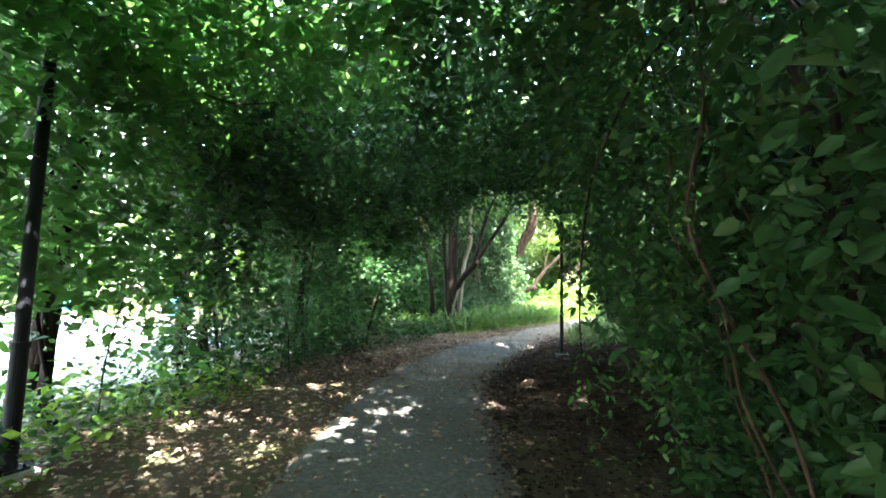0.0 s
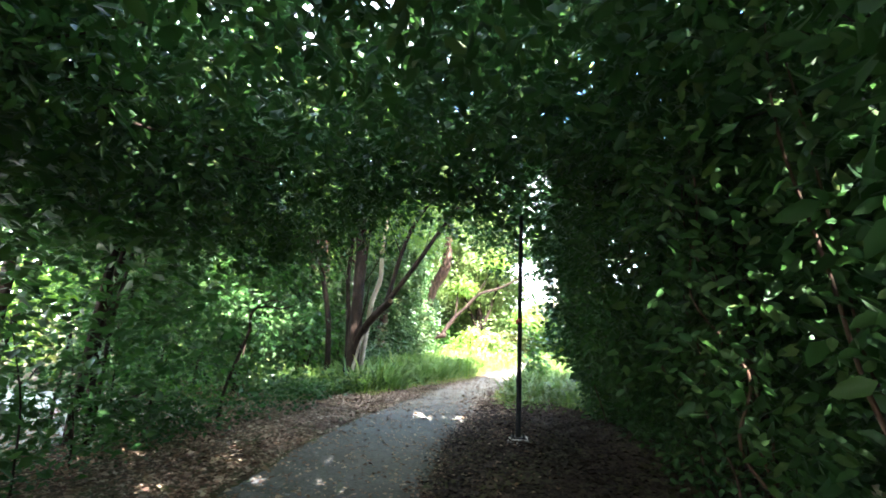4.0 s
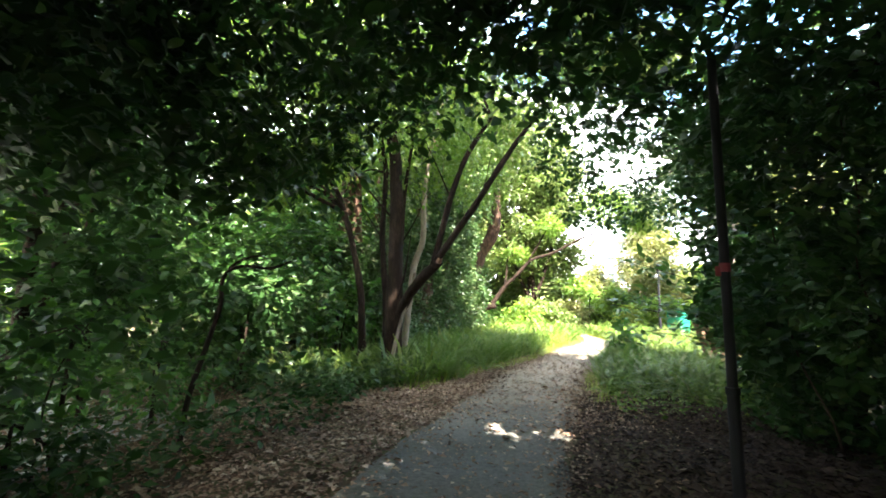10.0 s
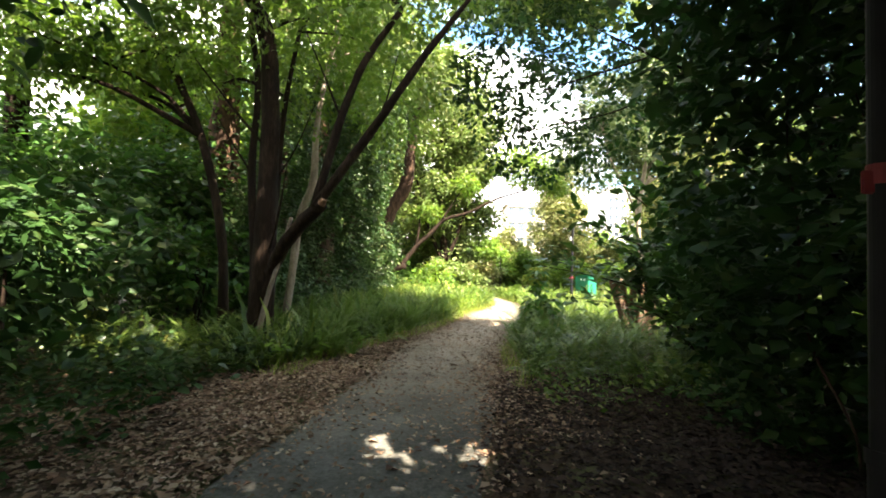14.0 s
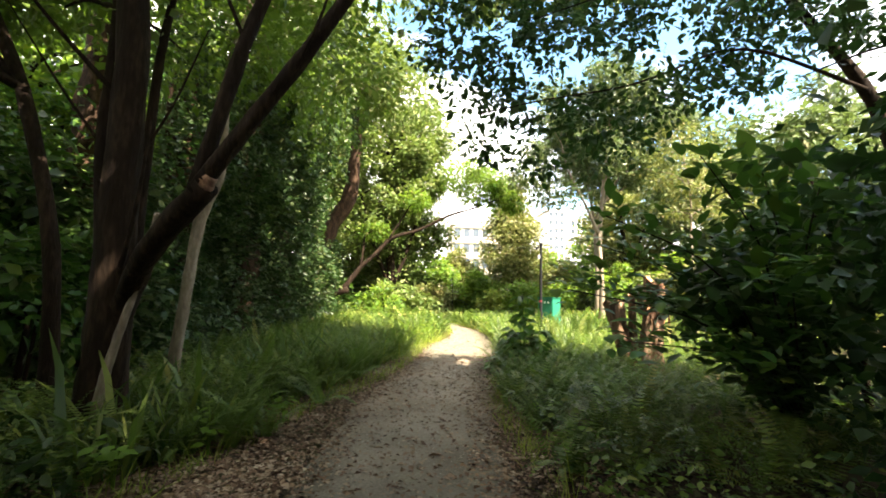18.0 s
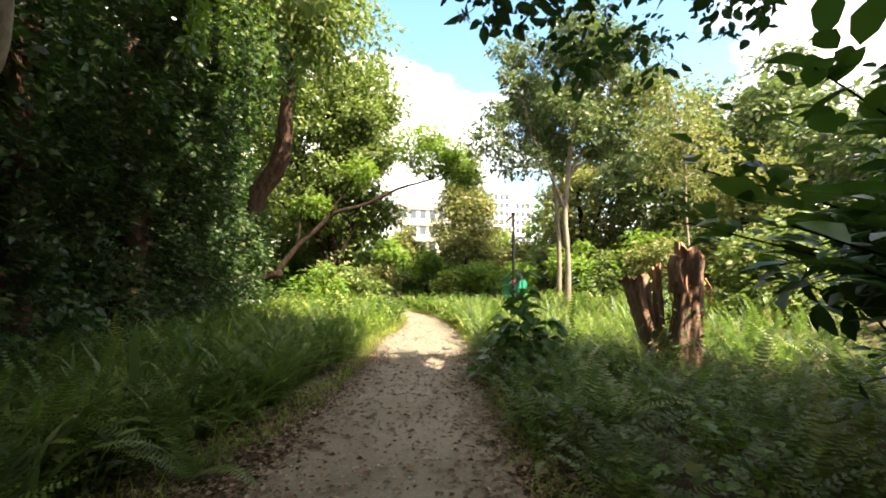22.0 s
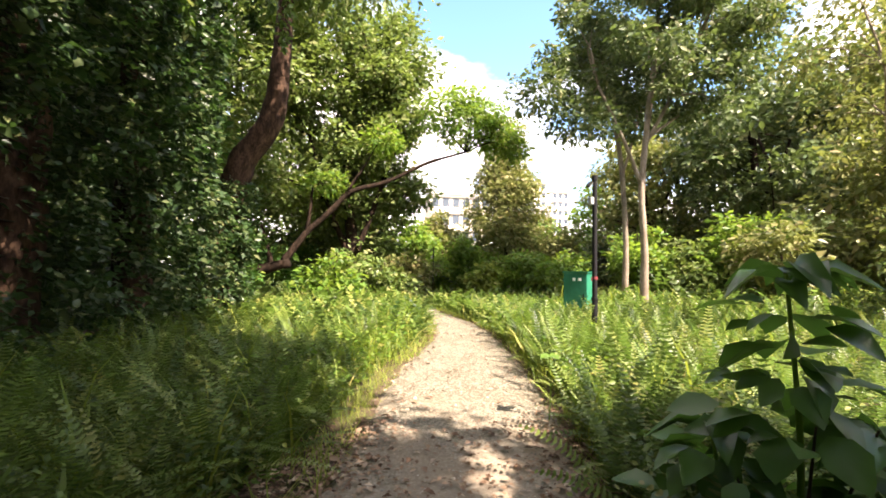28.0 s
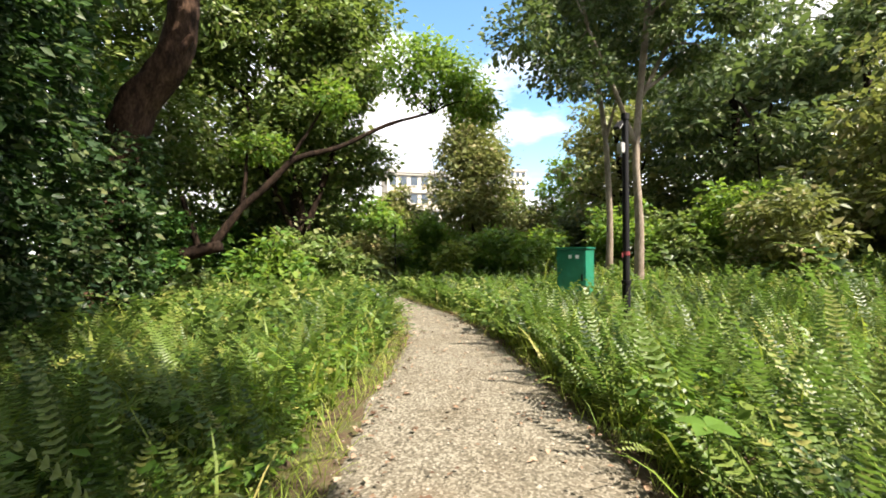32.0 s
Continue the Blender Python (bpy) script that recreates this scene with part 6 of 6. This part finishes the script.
rng = np.random.default_rng(211)
bed("fern_bed", left_field(rng, 330, 20.0, 27.0), 5, LONG_FROND, M_FERN, 0.72, "dense bed of sword ferns beside the path", "ferns", 7, 0.3, 1.2)
bed("fern_bed", left_field(rng, 150, 20.5, 27.0), 4, UP_FROND, M_FERN, 0.9, "upright sword ferns among grass", "ferns", 10, 0.8, 1.45)
bed("fern_bed", left_field(rng, 330, 14.0, 21.0), 6, BED_FROND, M_FERN, 0.78, "dense bed of sword ferns beside the path", "ferns", 1, 0.4, 1.35)
bed("fern_bed", left_field(rng, 620, 26.5, 37.5), 7, FAR_FROND, M_FERN, 0.95, "dense bed of sword ferns beside the path", "ferns", 2)
bed("fern_bed", right_field(rng, 480, 14.2, 21.5, 7.0), 6, BED_FROND, M_FERN, 0.84, "low ferns covering the clearing floor", "ferns", 3, 0.2, 1.2)
bed("fern_bed", right_field(rng, 330, 20.5, 28.0, 8.5), 5, UP_FROND, M_FERN, 1.02, "upright sword ferns among grass", "ferns", 8, 0.75, 1.5)
bed("fern_bed", right_field(rng, 300, 20.5, 28.0, 7.5), 5, BED_FROND, M_FERN, 0.85, "low ferns covering the clearing floor", "ferns", 11, 0.3, 1.2)
bed("fern_bed", right_field(rng, 1150, 26.5, 38.0, 21.0, 1.2), 7, FAR_FROND, M_FERN, 0.95, "low ferns covering the clearing floor", "ferns", 4)

w = np.stack([rng.uniform(-20, 46, 1900), rng.uniform(12, 62, 1900), np.zeros(1900)], 1)
w = w[(w[:, 0] > 9) | (w[:, 1] > 39) | (w[:, 0] < -8)]
# the patch right of the thicket is unseen, added to dull bounced light
w = np.vstack([w[::2], np.stack([rng.uniform(3.6, 17, 520), rng.uniform(-12, 13, 520), np.zeros(520)], 1)])
bed("far_undergrowth", w, 6, FAR_FROND, M_FERN, 1.9, "rank green undergrowth between the farther trees, with an unseen patch added", "undergrowth", 9)

BLADE = np.array([(0, 0.010, 0), (0, -0.010, 0), (0.30, 0.014, 0.02), (0.30, -0.014, 0.02), (0.68, 0.010, -0.03), (0.68, -0.010, -0.03), (1.0, 0, -0.22)])
BLADE_F = [np.array([(0, 1, 3, 2), (2, 3, 5, 4)]), np.array([(4, 5, 6)])]
STRAP = BLADE * np.array([1, 2.3, 1.0])


def grass(name, where, shape, material, size, label, seed, lo=0.7, hi=1.45, per=7):
    rng = np.random.default_rng(seed)
    w = np.repeat(where, per, axis=0) + rng.normal(0, 0.06, (len(where) * per, 3)) * np.array([1, 1, 0])
    n = len(w)
    v, f = spread(shape, BLADE_F, turned(rng, n, lo, hi), w, size * np.exp(rng.normal(0, 0.3, n)))
    v[:, 2] = np.maximum(v[:, 2], 0.01)
    tagged(foliage(name, v, f, material, None), label, "grass", kind="stuff")


rng = np.random.default_rng(221)
grass("strap_leaved_plants", left_field(rng, 300, 14.6, 20.0, 1.5), STRAP, M_FERN, 0.50, "strap-leaved green plants edging the path", 5, 0.6, 1.4)
grass("tall_grass", left_field(rng, 170, 20.5, 26.0, 1.6), BLADE, M_GRASS, 0.44, "tall yellow-green grass among the ferns", 16, 0.7, 1.45)
grass("tall_grass", right_field(rng, 330, 21.5, 27.5, 7.0), BLADE, M_GRASS, 0.46, "tall yellow-green grass among the ferns", 17, 0.8, 1.5)
grass("tall_grass", left_field(rng, 900, 24.5, 38.5), BLADE * np.array([1, 1.5, 1]), M_GRASS, 0.42, "tall yellow-green grass beside the sunlit path", 6)
grass("tall_grass", right_field(rng, 2000, 25.0, 41.0, 20.0, 1.1), BLADE * np.array([1, 1.5, 1]), M_GRASS, 0.46, "tall yellow-green grass filling the clearing", 7)
y = rng.uniform(14, 36, 2600)
sd = np.where(rng.uniform(0, 1, 2600) < 0.5, -1, 1)
ex = mid_x(y) + sd * (half_w(y) + np.abs(rng.normal(0.10, 0.14, 2600)) + np.where(sd < 0, np.interp(y, [14, 17, 19], [1.0, 0.35, 0]), np.interp(y, [14, 17], [0.25, 0])))
grass("edge_grass", np.stack([ex, y, np.zeros(2600)], 1)[::2], BLADE, M_GRASS, 0.19, "short grass fringe along the path edges", 8, 0.5, 1.4, 5)

# small leafy weeds through the verges
rng = np.random.default_rng(231)
w = np.vstack([left_field(rng, 13000, 14, 36), left_field(rng, 9000, 17, 29, 1.3), right_field(rng, 15000, 14.5, 36, 10.0), right_field(rng, 9000, 17, 30, 2.6), right_field(rng, 1500, 13.0, 15.5, 2.5)])
w[:, 2] += rng.uniform(0.02, 0.62, len(w)) * rng.uniform(0.4, 1, len(w))
# weed colour splits at the sun's edge: darkened before it, brightened beyond
for size, leaf, rows, words in ((0.062, M_FERN, w[w[:, 1] < 22.6], "small leafy weeds among the ferns, coloured dark for the shade"), (0.082, M_LIT, w[w[:, 1] >= 22.6], "small leafy weeds among the ferns, coloured bright for the sun")):
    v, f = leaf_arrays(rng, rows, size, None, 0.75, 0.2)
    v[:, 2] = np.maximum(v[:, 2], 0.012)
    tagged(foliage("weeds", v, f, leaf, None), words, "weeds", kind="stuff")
w = left_field(rng, 2300, 12.6, 16.5, 2.6)
w[:, 2] = rng.uniform(0.05, 0.55, len(w)) * rng.uniform(0.4, 1, len(w))
v, f = leaf_arrays(rng, w, 0.115, None, 0.7, 0.3, True)
tagged(foliage("weeds", v, f, M_IVY, None), "dark broad-leaved weeds below the forked tree", "weeds", kind="stuff")
w = np.vstack([left_field(rng, 15000, 20.5, 26.5), right_field(rng, 17000, 20.5, 26.5, 5.0)])
w[:, 2] = rng.uniform(0.02, 0.55, len(w)) * rng.uniform(0.3, 1, len(w))
v, f = leaf_arrays(rng, w, 0.052, None, 0.7, 0.2)
v[:, 2] = np.maximum(v[:, 2], 0.012)
tagged(foliage("weeds", v, f, M_FERN, None), "fine leafy weeds beside the sunlit path", "weeds", kind="stuff")
w = np.stack([np.zeros(3600), rng.uniform(-1.0, 5.5, 3600), 0.5 * rng.uniform(0.04, 1, 3600) ** 2], 1)
w[:, 0] = left_wall(w[:, 1]) + rng.uniform(-1.6, 0.5, 3600)
v, f = leaf_arrays(rng, w, 0.085, None, 0.75, 0.2)
v[:, 2] = np.maximum(v[:, 2], 0.012)
tagged(foliage("weeds", v, f, M_LIT, None), "low green weeds between hedge and yard", "weeds", kind="stuff")
w = np.stack([rng.uniform(-0.4, 1.0, 7000), rng.uniform(-1.5, 13.5, 7000), rng.uniform(0.02, 0.45, 7000)], 1)
w[:, 0] = np.where(rng.uniform(0, 1, 7000) < 0.5, left_wall(w[:, 1]) + 0.25 - np.abs(rng.normal(0, 0.6, 7000)), right_wall(w[:, 1]) + np.abs(rng.normal(0, 0.6, 7000)))
v, f = leaf_arrays(rng, w, 0.09, None, 0.75, 0.2)
v[:, 2] = np.maximum(v[:, 2], 0.012)
tagged(foliage("weeds", v, f, M_TUNNEL, None), "low weeds along the foot of the hedges", "weeds", kind="stuff")


# ---- tall broad-leaved plant at the path side ----
def path_plant(x, y, height, seed):
    rng = np.random.default_rng(seed)
    t = thing("broad_leaved_plant", (x, y, 0), "upright dark broad-leaved plant with drooping leaf crown", "plant")
    limb("stem", [(x, y, -0.03), (x + 0.03, y - 0.02, height * 0.5), (x - 0.02, y, height)], [0.016, 0.013, 0.008], M_LIT, t, 7, seed=seed)
    for k in range(130):
        near_top = k < 10
        s = rng.uniform(0.96, 1.0) if near_top else rng.uniform(0.02, 0.92) ** 1.25
        z = max(0.10, height * s)
        a = k * 2.4 + rng.normal(0, 0.5)
        size = rng.uniform(0.24, 0.33) if near_top else rng.uniform(0.13, 0.27)
        off = 0.02 if near_top else rng.uniform(0.03, 0.12 + 0.40 * (1 - s))
        axis = np.array([[math.cos(a), math.sin(a), rng.uniform(-0.1, 0.35) if near_top else rng.uniform(-0.8, 0.3)]])
        nrm = np.array([[-0.2 * math.cos(a), -0.2 * math.sin(a), 1.0]]) + rng.normal(0, 0.35, (1, 3))
        shape = BROAD * np.array([1, 0.85 if near_top else rng.uniform(1.0, 1.45), 3.0 if near_top else rng.uniform(0.8, 2.0)])
        v, f = spread(shape, BROAD_F, frames_of(axis, nrm), np.array([[x + off * math.cos(a), y + off * math.sin(a), z]]), [size])
        foliage("leaf", v, f, M_BROAD, t)
    for k in range(5):
        a = rng.uniform(0, 6.28)
        b = np.array([x + 0.28 * math.cos(a), y + 0.28 * math.sin(a), height * rng.uniform(0.35, 0.6)])
        limb("side_stem", [(x, y, 0.05), 0.5 * (b + np.array([x, y, 0.05])), b], [0.010, 0.008, 0.005], M_BARK, t, 5, seed=seed + k)


path_plant(-0.08, 19.6, 1.56, 77)
path_plant(0.20, 19.42, 0.85, 78)
path_plant(-0.22, 19.9, 0.75, 79)


def seedling(x, y, height, seed):
    rng = np.random.default_rng(seed)
    t = thing("seedling", (x, y, 0), "pale green seedling with four broad leaves", "plant")
    limb("stem", [(x, y, -0.02), (x + 0.02, y, height * 0.5), (x, y, height)], [0.006, 0.005, 0.004], M_LIT, t, 5, seed=seed)
    for k in range(4):
        a = k * 1.57 + rng.uniform(0.2, 0.6)
        v, f = spread(BROAD * np.array([1, 1.2, 1]), BROAD_F, frames_of(np.array([[math.cos(a), math.sin(a), 0.1]]), np.array([[0, -0.2, 1.0]])), np.array([[x, y, height]]), [0.14])
        foliage("leaf", v, f, M_LIT, t)


def broad_weed(x, y, height, seed):
    rng = np.random.default_rng(seed)
    t = thing("broad_leaved_weed", (x, y, 0), "low weed with pale yellow-green oval leaves among ferns", "weed", "pale weeds among the ferns")
    for k in range(4):
        a = rng.uniform(0, 6.28)
        r = rng.uniform(0.08, 0.26)
        tip = np.array([x + r * math.cos(a), y + r * math.sin(a), height * rng.uniform(0.75, 1.05)])
        limb("stem", [(x, y, -0.02), (x + 0.3 * r * math.cos(a), y + 0.3 * r * math.sin(a), 0.6 * height), tip], [0.006, 0.005, 0.003], M_LIT, t, 5, seed=seed + k)
        for j in range(5):
            b = a + j * 1.26 + rng.normal(0, 0.3)
            axis = np.array([[math.cos(b), math.sin(b), rng.uniform(-0.25, 0.2)]])
            v, f = spread(BROAD * np.array([1, 1.25, 1]), BROAD_F, frames_of(axis, np.array([[0, -0.15, 1.0]]) + rng.normal(0, 0.2, (1, 3))), tip[None] - np.array([[0, 0, 0.04 * j]]), [rng.uniform(0.075, 0.125)])
            foliage("leaf", v, f, M_LIT, t)


seedling(-0.17, 22.2, 0.66, 91)
for k, (x, y, h) in enumerate([(0.21, 16.42, 0.46), (0.34, 16.2, 0.42), (-0.84, 16.08, 0.36), (-0.19, 15.95, 0.40), (0.69, 17.14, 0.44), (-4.3, 15.2, 0.42), (-4.7, 14.5, 0.45), (-3.9, 16.3, 0.36)]):
    broad_weed(x, y, h, 500 + 10 * k)


# ---- leaf litter and gravel ----
def litter(n, seed, lo, hi, y0, y1, size, label, name="leaf_litter", past=0.4, material=M_LITTER):
    rng = np.random.default_rng(seed)
    y = rng.uniform(y0, y1, n)
    s = rng.uniform(lo, hi, n)
    x = mid_x(y) + s
    inside = np.abs(s) < half_w(y)
    keep = ~inside | (rng.uniform(0, 1, n) < 0.18 + 0.5 * (np.abs(s) / half_w(y)) ** 4)
    keep &= (s > left_wall(np.minimum(y, 13.5)) - mid_x(y) - past) & ((y < 22) | (np.abs(s) < 1.1))
    x, y, s = x[keep], y[keep], s[keep]
    m = len(x)
    z = np.where(np.abs(s) < half_w(y), 0.034, 0.012) + rng.uniform(0, 0.022, m) + bank(x, y)
    a = rng.uniform(0, 6.28, m)
    axis = np.stack([np.cos(a), np.sin(a), rng.normal(0, 0.12, m)], 1)
    nrm = np.stack([rng.normal(0, 0.22, m), rng.normal(0, 0.22, m), np.ones(m)], 1)
    shape = LEAF * np.array([1, 1.15, 1.6])
    v, f = spread(shape, LEAF_F, frames_of(axis, nrm), np.stack([x, y, z], 1), size * np.exp(rng.normal(0, 0.3, m)))
    tagged(foliage(name, v, f, material, None), label, "leaf litter", kind="stuff")


litter(17000, 301, -3.4, 1.1, -2, 13, 0.055, "dry brown fallen leaves over the shaded path")
litter(14000, 310, 0.8, 3.2, -2, 14, 0.055, "rotting leaves beside the path, coloured dark for its shade", material=M_SHADED_LITTER)
litter(22000, 304, -6.5, -0.9, 6.5, 15, 0.058, "larger dry leaves heaped on the bank beside the path", past=3.5)
litter(1100, 312, 0.9, 2.3, -1, 13, 0.052, "scattered pale dry leaves on the shaded verge")
litter(12000, 306, -4.2, 1.1, 6, 15.5, 0.032, "crumbled leaf fragments over the soil", past=2.0)
litter(16000, 305, 0.95, 3.8, 5, 15, 0.055, "fallen leaves at the hedge foot, coloured dark for the shade", material=M_SHADED_LITTER)
litter(24000, 302, -2.6, 1.9, 12, 22, 0.052, "dry brown fallen leaves along the path edges")
litter(6500, 307, -0.95, 0.95, 4, 21, 0.045, "scattered pale leaves on the shaded path")
litter(7000, 308, -1.7, -0.6, 14, 22.5, 0.044, "brown leaf fringe along the path edge")
litter(4500, 309, 0.6, 1.4, 14, 22.5, 0.044, "brown leaf fringe along the path edge")
litter(9000, 311, -0.98, 0.98, 13.5, 22.3, 0.030, "crumbled brown leaf bits trodden into the path")
litter(3000, 303, -1.0, 1.0, 21, 33, 0.050, "scattered dry leaves on the gravel path")

rng = np.random.default_rng(311)
n = 14000
y = 14.5 + 21.5 * rng.uniform(0, 1, n) ** 1.1
s = rng.uniform(-1.02, 1.02, n)
CHIP = np.array([(1, 0, 0.1), (0.2, 0.8, -0.1), (-0.9, 0.3, 0), (-0.3, -0.8, 0.1), (0.1, 0.1, 0.7)])
CHIP_F = np.array([(0, 1, 4), (1, 2, 4), (2, 3, 4), (3, 0, 4)])
where = np.stack([mid_x(y) + s * half_w(y), y, 0.013 + 0.012 * (1 - s * s)], 1)
v, f = spread(CHIP, CHIP_F, turned(rng, n, -0.2, 0.2), where, 0.0062 * np.exp(rng.normal(0, 0.45, n)))
tagged(foliage("gravel", v, f, M_STONE, None), "loose buff gravel chips on the path", "gravel", kind="stuff")
